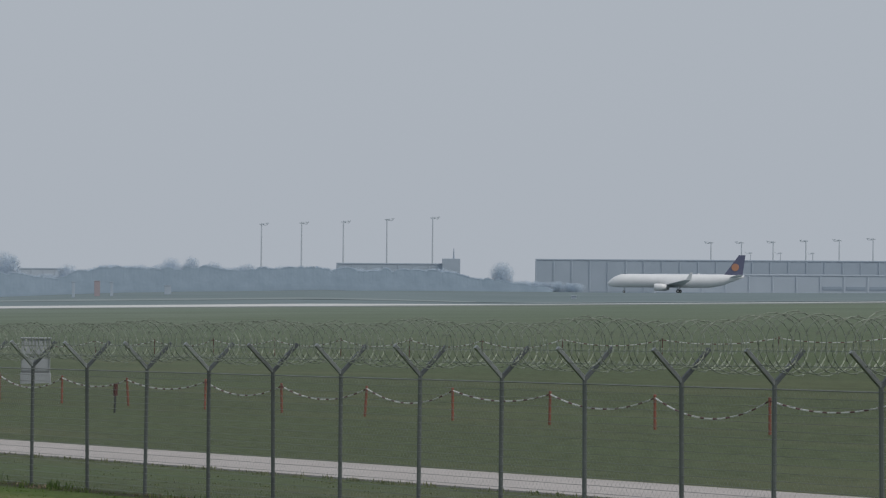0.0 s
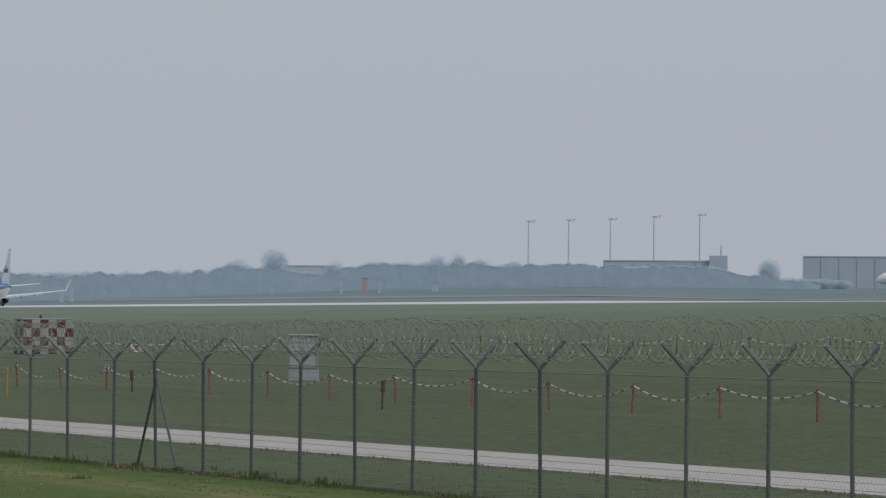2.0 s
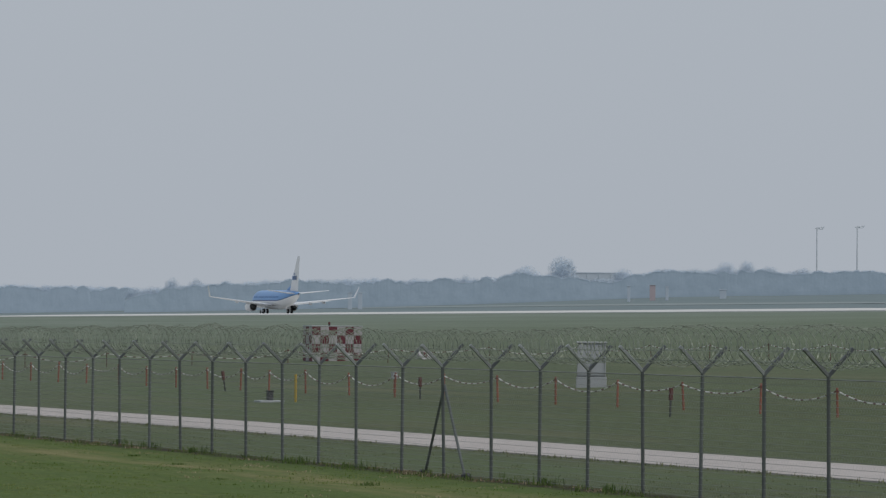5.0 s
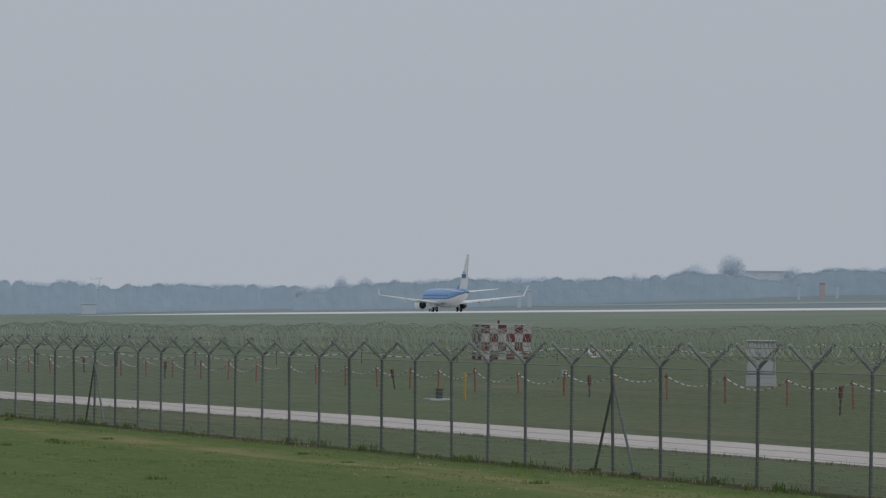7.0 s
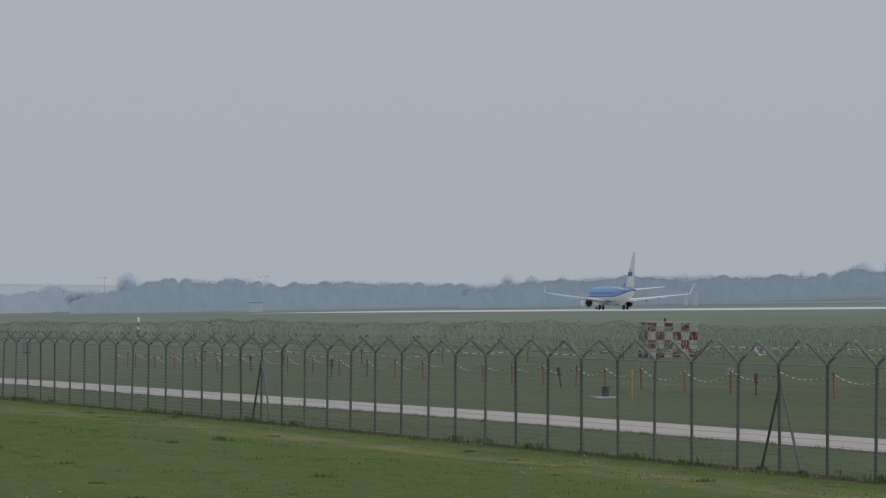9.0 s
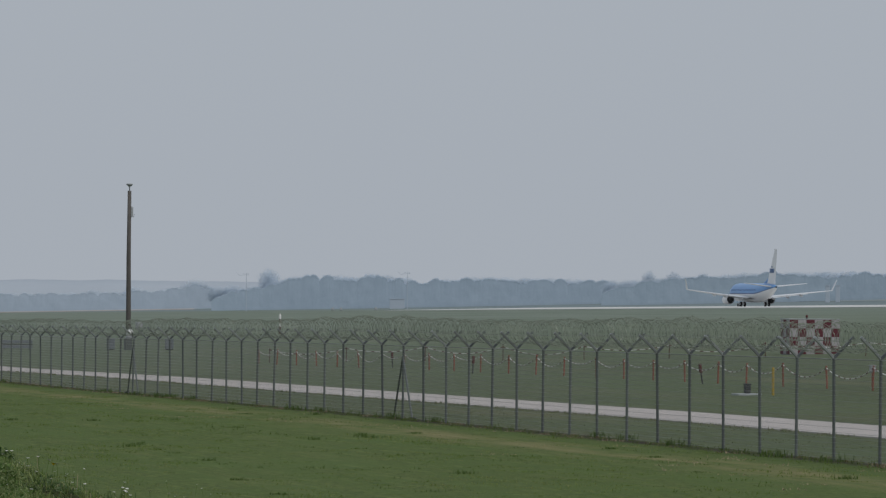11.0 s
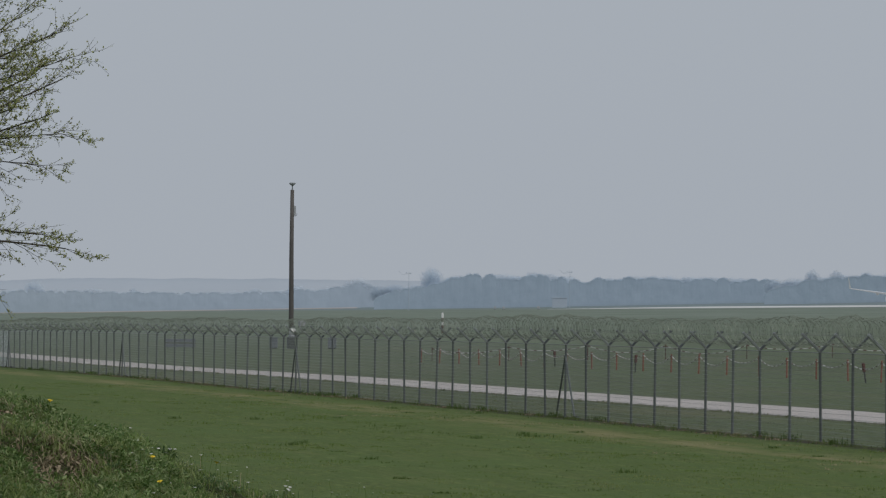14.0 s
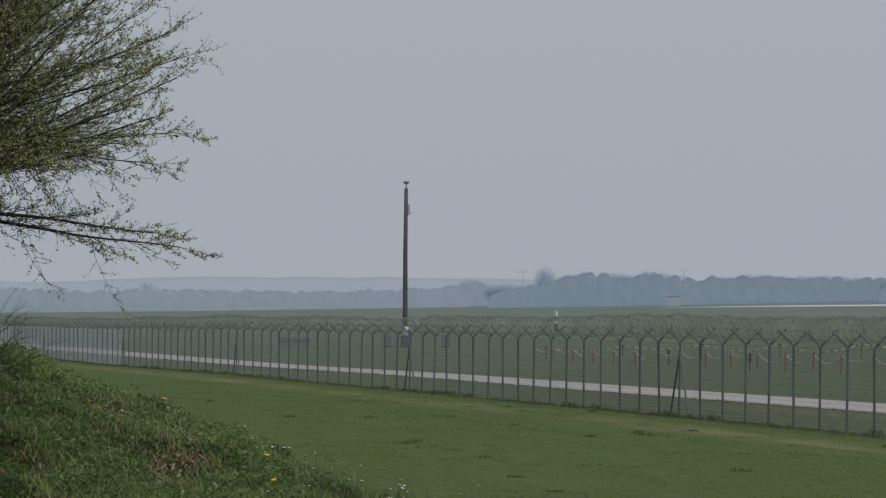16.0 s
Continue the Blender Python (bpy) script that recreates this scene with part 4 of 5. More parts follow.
def thicket(name, ml, a0, a1, d, seed):
    """Front of a wood as a thin wall shaped to fit the camera's view: a closed row of rounded crowns, shallow in
    relief, with a fringe of fine twigs along its top.
    """
    g = np.random.default_rng(seed)
    arc = radians(1) * d
    n = round((a1 - a0) / 0.011)
    u = np.linspace(a0, a1, n + 1) * arc
    top = np.full(n + 1, 0.7)
    c = a0 * arc
    while c < a1 * arc:
        w = g.uniform(1.8, 5.0)
        e = np.sqrt(np.clip(1 - ((u - c) / w) ** 2, 0, 1))
        top = np.maximum(top, np.where(e > 0, g.uniform(0.78, 1.0) * (0.74 + 0.26 * e), 0))
        c += w * g.uniform(0.5, 1.2)
    hs, zs = [], []
    for i in range(n + 1):
        x, y = far(u[i] / arc, d)
        zs.append(ground(x, y))
        hs.append(max(EYE[2] + crown_line(u[i] / arc) * d - zs[-1], 2.5) * top[i] * min(1, 0.35 + 0.65 * math.sqrt(min(i, n - i) * 0.011 * arc / 16)))
    steps = 12
    w = steps + 2
    vs, fs = [], []
    for i in range(n + 1):
        for k in range(steps):
            f = k / (steps - 1)
            px, py = far(u[i] / arc, d + 0.09 * noise.noise(Vector((u[i] / 2.6, f * hs[i] / 3.2, seed))) + 0.03 * noise.noise(Vector((u[i] / 0.8, f * hs[i] / 0.8, 3))) + 0.5 * f)
            vs.append((px, py, zs[i] + f * hs[i] * (1 + 0.06 * noise.noise(Vector((u[i] / 0.9, 9, seed))) + 0.04 * noise.noise(Vector((u[i] / 0.35, 4, seed)))) - (0.8 if k == 0 else 0)))
        for dd, f in ((2.5, 0.7), (4, -0.05)):
            px, py = far(u[i] / arc, d + dd)
            vs.append((px, py, zs[i] + f * hs[i]))
    for i in range(n):
        for k in range(w - 1):
            fs.append((i * w + k, (i + 1) * w + k, (i + 1) * w + k + 1, i * w + k + 1))
    # a fringe of twigs, thinning out over the top
    m = int((a1 - a0) * arc * 50)
    j = g.uniform(0, n - 0.01, m)
    i0 = j.astype(int)
    h, z = np.array(hs)[i0], np.array(zs)[i0]
    f = 0.975 + np.abs(g.normal(0, 0.03, m))
    ang = np.radians(a0 + (a1 - a0) * j / n)
    dd = d + 0.55 + g.normal(0, 0.1, m)
    p = np.stack([dd * np.sin(ang), dd * np.cos(ang), z + f * h], 1)
    o = np.stack([-np.sin(ang), -np.cos(ang), np.full(m, 0.12)], 1) + g.normal(0, 0.1, (m, 3))
    o /= np.linalg.norm(o, axis=1, keepdims=True)
    a = np.cross(o, g.normal(0, 1, (m, 3)))
    a /= np.linalg.norm(a, axis=1, keepdims=True)
    s = g.uniform(0.06, 0.16, (m, 1))
    a, b = a * s, np.cross(o, a) * s * g.uniform(0.5, 1.0, (m, 1))
    k = len(vs)
    vs += np.stack([p - a, p + b, p + a, p - b], 1).reshape(-1, 3).tolist()
    fs += (np.arange(4 * m).reshape(-1, 4) + k).tolist()
    me = bpy.data.meshes.new(name)
    me.from_pydata(vs, [], fs)
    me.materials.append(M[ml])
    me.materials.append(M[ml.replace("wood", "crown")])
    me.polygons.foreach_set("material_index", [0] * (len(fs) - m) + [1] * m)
    tagged(new(name, me), "front of far bare woods, haze in its grey colour", "woods", kind="stuff")


def build_ridge():
    """A very far wooded ridge with haze in its colour, barely darker than the sky, and a pale paved apron before the
    far woods.
    """
    vs, fs = [], []
    n = 240
    for i in range(n + 1):
        az = 1.0 + 18.0 * i / n
        top = lerp_table(az, (1, 5.3, 7, 9.5, 11, 13.5, 19), (0.0014, 0.0022, 0.0035, 0.0036, 0.0034, 0.0022, 0.001)) + 0.00022 * noise.noise(Vector((az * 2.2, 3, 1))) + 0.0001 * noise.noise(Vector((az * 9, 1, 2)))
        for k, (dd, f) in enumerate(((0, -0.008), (60, top * 0.6), (160, top), (420, -0.008))):
            x, y = far(az, 4300 + dd)
            vs.append((x, y, EYE[2] + f * (4300 + dd)))
    for i in range(n):
        for k in range(3):
            fs.append((i * 4 + k, i * 4 + 4 + k, i * 4 + 5 + k, i * 4 + 1 + k))
    me = bpy.data.meshes.new("backdrop")
    me.from_pydata(vs, [], fs)
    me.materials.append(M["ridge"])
    me.shade_smooth()
    tagged(new("backdrop", me), "wooded ridge on the horizon, haze in its very pale colour", "hill", kind="structure")
    bm = bmesh.new()
    rows = []
    for i in range(41):
        az = 4.0 + 6.3 * i / 40
        row = []
        for d, lift in ((2290, -0.4), (2290, 0.25), (2475, 0.25), (2475, -0.4)):
            x, y = far(az, d)
            row.append(bm.verts.new((x, y, ground(x, y) + lift)))
        rows.append(row)
    for p, q in zip(rows, rows[1:]):
        for k in range(3):
            bm.faces.new((p[k], q[k], q[k + 1], p[k + 1]))
    tagged(part("pavement", bm, "concrete_road"), "pale paved apron before the far woods", "pavement", kind="structure")


build_far_trees()
build_ridge()


# ---- vegetation near the camera ----
def island_mat(name, cols, rough=0.7, glow=0.25):
    """Leaves and blades that differ one by one; light passes through them."""
    m = bpy.data.materials.new(name)
    m.use_nodes = True
    n, l = m.node_tree.nodes, m.node_tree.links
    p = n["Principled BSDF"]
    geo = n.new("ShaderNodeNewGeometry")
    r = n.new("ShaderNodeValToRGB")
    for i, c in enumerate(cols):
        e = r.color_ramp.elements[i] if i < 2 else r.color_ramp.elements.new(1.0)
        e.position = i / (len(cols) - 1)
        e.color = (*c, 1)
    l.new(geo.outputs["Random Per Island"], r.inputs[0])
    l.new(r.outputs[0], p.inputs["Base Color"])
    p.inputs["Roughness"].default_value = rough
    p.inputs["Specular IOR Level"].default_value = 0.25
    tr = n.new("ShaderNodeBsdfTranslucent")
    l.new(r.outputs[0], tr.inputs[0])
    mx = n.new("ShaderNodeMixShader")
    mx.inputs[0].default_value = glow
    l.new(p.outputs[0], mx.inputs[1])
    l.new(tr.outputs[0], mx.inputs[2])
    l.new(mx.outputs[0], n["Material Output"].inputs[0])
    return m


M["leaf"] = island_mat("young_leaf", [(0.21, 0.26, 0.08), (0.35, 0.39, 0.13), (0.52, 0.54, 0.25), (0.37, 0.33, 0.19)], 0.6, 0.5)
M["blade"] = island_mat("grass_blade", [(0.07, 0.125, 0.025), (0.11, 0.18, 0.04), (0.16, 0.235, 0.06), (0.23, 0.28, 0.1), (0.42, 0.38, 0.24)], 0.7, 0.45)
M["weed"] = island_mat("weed_leaf", [(0.07, 0.135, 0.036), (0.15, 0.235, 0.07), (0.34, 0.4, 0.2)], 0.65, 0.4)
M["herb"] = island_mat("herb_leaf", [(0.05, 0.1, 0.03), (0.1, 0.165, 0.06), (0.17, 0.23, 0.12)], 0.6, 0.35)
M["long_blade"] = island_mat("long_grass_blade", [(0.15, 0.22, 0.055), (0.24, 0.31, 0.1), (0.36, 0.4, 0.19)], 0.6, 0.45)
M["field_turf"] = island_mat("field_blade", [(0.13, 0.165, 0.08), (0.17, 0.2, 0.1), (0.22, 0.235, 0.12), (0.26, 0.25, 0.16)], 0.7, 0.5)
M["lawn_tuft"] = island_mat("lawn_tuft_blade", [(0.12, 0.18, 0.04), (0.17, 0.235, 0.06)], 0.7, 0.45)
M["light_tuft"] = island_mat("light_tuft_blade", [(0.15, 0.2, 0.06), (0.2, 0.25, 0.08), (0.26, 0.27, 0.12)], 0.7, 0.45)
M["deep_tuft"] = island_mat("deep_tuft_blade", [(0.08, 0.13, 0.034), (0.11, 0.165, 0.044), (0.14, 0.195, 0.056)], 0.7, 0.45)
M["dark_tuft"] = island_mat("dark_tuft_blade", [(0.06, 0.105, 0.026), (0.09, 0.145, 0.038), (0.12, 0.175, 0.05)], 0.7, 0.4)
M["fence_blade"] = island_mat("fence_grass_blade", [(0.075, 0.125, 0.03), (0.12, 0.175, 0.045), (0.19, 0.22, 0.09)], 0.7, 0.5)
M["dead_leaf"] = island_mat("dead_leaf", [(0.1, 0.08, 0.05), (0.24, 0.19, 0.12), (0.43, 0.36, 0.25)], 0.85, 0.25)


def blades(name, spots, lengths, width, material, label, category, droop=0.5, seed=1, spread=0.5):
    """Curved grass blades, three triangles each, at (x, y) spots."""
    g = np.random.default_rng(seed)
    k = len(spots)
    base = np.array([(x, y, ground(x, y) - 0.01) for x, y in spots])
    a = g.uniform(0, math.tau, k)
    ln = np.asarray(lengths)
    lean = g.normal(0, spread, k)
    out = np.stack([np.cos(a), np.sin(a), np.zeros(k)], 1)
    side = np.stack([-np.sin(a), np.cos(a), np.zeros(k)], 1)
    up = np.array((0, 0, 1.0))
    w = (width * g.uniform(0.6, 1.3, k))[:, None]
    mid = base + (up * 0.6 + out * (lean * 0.3)[:, None]) * ln[:, None]
    tip = base + (up * (1 - droop * np.abs(lean))[:, None] + out * lean[:, None] * 0.8) * ln[:, None]
    v = np.stack([base - side * w, base + side * w, mid + side * w * 0.8, mid - side * w * 0.8, tip], 1).reshape(-1, 3)
    o = np.arange(k) * 5
    f = [(i, i + 1, i + 2, i + 3) for i in o] + [(i + 3, i + 2, i + 4) for i in o]
    me = bpy.data.meshes.new(name)
    me.from_pydata(v.tolist(), [], f)
    me.materials.append(M[material])
    return tagged(new(name, me), label, category, kind="stuff")


def clumps(g, n, xr, yr, per, sd):
    cx, cy = g.uniform(*xr, n), g.uniform(*yr, n)
    return np.stack([np.repeat(cx, per) + g.normal(0, sd, n * per), np.repeat(cy, per) + g.normal(0, sd, n * per)], 1)


def leafy(name, spots, per, radius, height, leaf, material, label, seed):
    """Low domes of many small pointed leaves: light on top, with dark gaps between them."""
    g = np.random.default_rng(seed)
    k = len(spots)
    base = np.array([(x, y, ground(x, y)) for x, y in spots])
    rad, hi = g.uniform(*radius, k), g.uniform(*height, k)
    v = g.normal(0, 1, (k, per, 3))
    v[:, :, 2] = np.abs(v[:, :, 2]) * 0.9
    v /= np.linalg.norm(v, axis=2, keepdims=True)
    v *= g.uniform(0.45, 1.05, (k, per, 1))
    p = base[:, None] + v * np.stack([rad, rad, hi], 1)[:, None]
    d = v * (1, 1, 0.5) + g.normal(0, 0.35, v.shape)
    d /= np.linalg.norm(d, axis=2, keepdims=True)
    e = np.cross(d, g.normal(0, 0.4, v.shape) + (0, 0, 1))
    e /= np.linalg.norm(e, axis=2, keepdims=True) + 1e-6
    ln = leaf * g.uniform(0.5, 1.2, (k, per, 1))
    q = np.stack([p, p + d * ln * 0.5 + e * ln * 0.22, p + d * ln - (0, 0, 0.004), p + d * ln * 0.5 - e * ln * 0.22], 2).reshape(-1, 3)
    me = bpy.data.meshes.new(name)
    me.from_pydata(q.tolist(), [], np.arange(len(q)).reshape(-1, 4).tolist())
    me.materials.append(M[material])
    return tagged(new(name, me), label, "weeds", kind="stuff")


def build_vegetation():
    g = np.random.default_rng(11)
    # rough matted grass on the mound, with patches of bare soil and litter
    bare = np.array([(5.35, 41.2, 0.34), (5.25, 40.6, 0.25), (5.0, 41.3, 0.25), (4.35, 40.9, 0.26), (4.5, 41.4, 0.2), (4.55, 39.0, 0.3), (4.8, 39.2, 0.24), (4.5, 38.1, 0.28), (3.45, 37.5, 0.22), (3.4, 36.8, 0.2), (4.8, 38.2, 0.2),
                     (4.1, 39.9, 0.3), (3.9, 42.0, 0.3), (3.5, 40.4, 0.22), (5.6, 39.6, 0.24)])

    def off_bare(s, grow=1.0):
        d = np.sqrt(((s[:, None] - bare[None, :, :2]) ** 2).sum(2)) / bare[None, :, 2]
        return s[d.min(1) > grow * g.uniform(0.6, 1.2, len(s))]

    s = off_bare(clumps(g, 3000, (0.5, 8.0), (35, 48), 14, 0.09))
    blades("mound_grass", s, g.uniform(0.03, 0.12, len(s)), 0.0036, "blade", "rough matted green grass on the mound", "grass", 0.6, 2, 1.5)
    # tussocks of long arching light grass, dark leafy weeds between: the mound's light and shade put into leaf colours
    def lush(s, lo, hi):
        v = np.array([noise.noise(Vector((x * 1.5, y * 1.1, 9))) + 0.4 * noise.noise(Vector((x * 4, y * 3, 5))) for x, y in s])
        return s[(v > lo) & (v < hi)]

    c = lush(np.stack([g.uniform(0.5, 5.9, 1500), g.uniform(35, 47, 1500)], 1), -0.02, 9)
    per = 60
    s = np.repeat(c, per, 0) + g.normal(0, 0.1, (len(c) * per, 2))
    ln = g.uniform(0.07, 0.2, len(s)) * np.repeat(g.uniform(0.6, 1.2, len(c)), per)
    blades("long_grass", s, ln, 0.0038, "long_blade", "long arching light green grass on the mound", "grass", 0.6, 3, 1.9)
    c = off_bare(np.stack([g.uniform(0.5, 5.8, 1900), g.uniform(35, 46.5, 1900)], 1))
    leafy("mound_weeds", lush(c, -0.12, 9), 130, (0.1, 0.3), (0.05, 0.2), 0.05, "weed", "leafy green weeds in clumps on the mound", 3)
    leafy("hollow_weeds", lush(c, -9, -0.12), 110, (0.08, 0.22), (0.03, 0.12), 0.05, "dark_tuft", "leafy weeds on the mound, coloured dark for shade", 33)
    leafy("mound_herbs", off_bare(np.stack([g.uniform(0.5, 6.4, 700), g.uniform(35, 46.5, 700)], 1)), 60, (0.08, 0.16), (0.03, 0.09), 0.046, "herb", "broad-leaved herbs covering the mound", 16)
    s = np.concatenate([np.stack([b[0] + g.normal(0, b[2] * 0.75, 260), b[1] + g.normal(0, b[2] * 0.75, 260)], 1) for b in bare])
    blades("dead_leaves", s, g.uniform(0.02, 0.06, len(s)), 0.016, "dead_leaf", "brown dead leaves and stalks on the mound", "leaves", 0.4, 4, 2.2)
    s = np.stack([g.uniform(2.0, 8.0, 200), g.uniform(35, 47, 200)], 1)
    blades("dry_stalks", s, g.uniform(0.1, 0.3, len(s)), 0.0024, "straw", "thin dry stalks among the mound grass", "stalks", 0.4, 5, 0.6)
    s = clumps(g, 620, (1.5, 5.2), (37.5, 46), 14, 0.15)
    blades("mound_straw", s, g.uniform(0.05, 0.17, len(s)), 0.0036, "straw", "pale matted straw in the mound grass", "straw", 0.6, 15, 1.8)
    s = clumps(g, 420, (5.3, 8.6), (36, 44), 6, 0.1)
    blades("flank_herbs", s, g.uniform(0.04, 0.15, len(s)), 0.003, "herb", "thin upright herbs on the flank of the mound", "weeds", 0.5, 18, 1.4)
    # mown lawn before the fence: low tufts in drifts of differing green
    for name, ml, n, shift, hi, label in (("lawn_grass", "lawn_tuft", 11000, 0.0, 0.09, "short green tufts of the mown lawn"), ("lawn_light_grass", "light_tuft", 7000, 11.0, 0.08, "short yellowish green tufts of the mown lawn"),
                                          ("lawn_dark_grass", "deep_tuft", 2600, 23.0, 0.1, "short dark green tufts of the mown lawn")):
        per = 12
        cx, cy = g.uniform(6.5, 28.0, n), 44 + 150 * g.uniform(0, 1, n) ** 1.7
        grow = np.array([0.3 + 1.0 * noise.noise(Vector((x * 0.45, y * 0.14, shift))) + 0.7 * noise.noise(Vector((x * 1.5, y * 0.5, shift + 3))) for x, y in zip(cx, cy)])
        keep = grow > 0.15
        cx, cy, grow = cx[keep], cy[keep], np.clip(grow[keep], 0.25, 1.2)
        s = np.stack([np.repeat(cx, per) + g.normal(0, 0.1, len(cx) * per), np.repeat(cy, per) + g.normal(0, 0.12, len(cx) * per)], 1)
        blades(name, s, g.uniform(0.3 * hi, hi, len(s)) * np.repeat(grow, per), 0.0065, ml, label, "grass", 0.6, 6 + n, 1.2)
    n, per = 46, 60
    s = clumps(g, n, (7, 27.5), (50, 150), per, 0.1)
    blades("lawn_tufts", s, g.uniform(0.05, 0.13, len(s)) * np.repeat(g.uniform(0.4, 1.1, n), per), 0.006, "dark_tuft", "darker green tufts in the mown grass", "grass", 0.6, 26, 1.0)
    s = clumps(g, 50, (22.5, 27.5), (55, 170), 14, 0.2)
    blades("lawn_straw", s, g.uniform(0.03, 0.07, len(s)), 0.008, "straw", "dry straw lying in the mown grass", "straw", 0.6, 27, 1.9)
    # long tufts along the fence's foot
    n = 1300
    yy = 46 + 260 * g.uniform(0, 1, n) ** 1.5
    s = np.stack([np.repeat(FX - 0.2 + g.normal(0, 0.25, n), 12) + g.normal(0, 0.07, n * 12), np.repeat(yy, 12) + g.normal(0, 0.1, n * 12)], 1)
    blades("fence_tufts", s, g.uniform(0.05, 0.17, len(s)) * np.repeat(0.15 + 0.95 * g.uniform(0, 1, n) ** 2.2, 12), 0.008, "fence_blade", "long grass tufts along the foot of the fence", "grass", 0.6, 8, 0.8)
    n = 30
    s = clumps(g, n, (FX - 0.45, FX + 0.05), (50, 250), 50, 0.14)
    blades("fence_weeds", s, g.uniform(0.08, 0.24, len(s)), 0.01, "dark_tuft", "dark weeds standing at the foot of the fence", "weeds", 0.6, 14, 0.7)
    s = clumps(g, 120, (FX - 0.55, FX + 0.15), (46, 230), 26, 0.16)
    blades("fence_litter", s, g.uniform(0.03, 0.09, len(s)), 0.012, "dead_leaf", "dry brown stalks along the foot of the fence", "stalks", 0.6, 9, 1.7)
    # airfield grass behind the fence
    n = 1200
    s = clumps(g, n, (28.7, 34.6), (50, 260), 14, 0.1)
    blades("field_grass", s, g.uniform(0.02, 0.06, len(s)), 0.008, "field_turf", "dull green airfield grass behind the fence", "grass", 0.6, 10, 1.0)
    n = 700
    s = clumps(g, n, (-0.12, 0.25), (46, 300), 8, 0.06)
    s[:, 0] += [35.0 + lerp_table(y, (60, 100, 135, 220), (-0.65, -0.55, -0.25, -0.05)) for y in s[:, 1]]
    blades("verge_tufts", s, g.uniform(0.04, 0.12, len(s)), 0.01, "field_turf", "grass tufts along the edge of the road", "grass", 0.6, 12, 0.8)


build_vegetation()


def flower(kind, h, parts):
    t = tagged(new("wildflower"), parts[0], "flower", parts[1])
    part("stem", tube([(0, 0, -0.03), (0.02 * h, 0, h * 0.6), (0.06 * h, 0.02 * h, h)], 0.0025, 4), "blade", t)
    bm = bmesh.new()
    c = Vector((0.06 * h, 0.02 * h, h))
    n, rr = (6, 0.017) if kind == "petal_white" else (12, 0.026)
    for i in range(n):
        a = i * math.tau / n
        d = Vector((math.cos(a), math.sin(a), 0.35))
        e = Vector((-math.sin(a), math.cos(a), 0)) * rr * 0.45
        bm.faces.new([bm.verts.new(c + q) for q in (d * 0.002, d * rr * 0.6 + e, d * rr, d * rr * 0.6 - e)])
    tube([c - Vector((0, 0, 0.006)), c + Vector((0, 0, 0.008))], [rr * 0.35, rr * 0.3], 6, bm)
    part("flower_head", bm, kind, t)
    return t


def build_flowers():
    r = random.Random(6)
    model = flower("petal_white", 0.4, ("small white wildflower on a thin stalk", "white wildflowers on the mound"))
    for i in range(290):
        x, y = 5.2 + 2.6 * r.random(), r.uniform(36.5, 44)
        if r.random() < 0.5:
            x, y = r.uniform(6.0, 13.0), r.uniform(42, 85)
        m = pose(x, y, ground(x, y), r.gauss(0, 8), r.gauss(0, 8), r.uniform(0, 360)) @ Matrix.Diagonal((1, 1, 0.2 + 0.5 * r.random() ** 2, 1))
        if i:
            o = copy_thing(model, m)
            o.matrix_basis = m
        else:
            model.matrix_basis = m
    model = flower("petal_yellow", 0.16, ("yellow dandelion in the rough grass", "yellow dandelions on the mound"))
    for i, (x, y) in enumerate(((5.35, 38.0), (5.6, 40.4), (4.9, 42.0), (4.1, 40.6), (6.6, 43.5))):
        m = pose(x, y, ground(x, y) + 0.06, 12, -10, 40 * i)
        if i:
            copy_thing(model, m)
        else:
            model.matrix_basis = m


build_flowers()


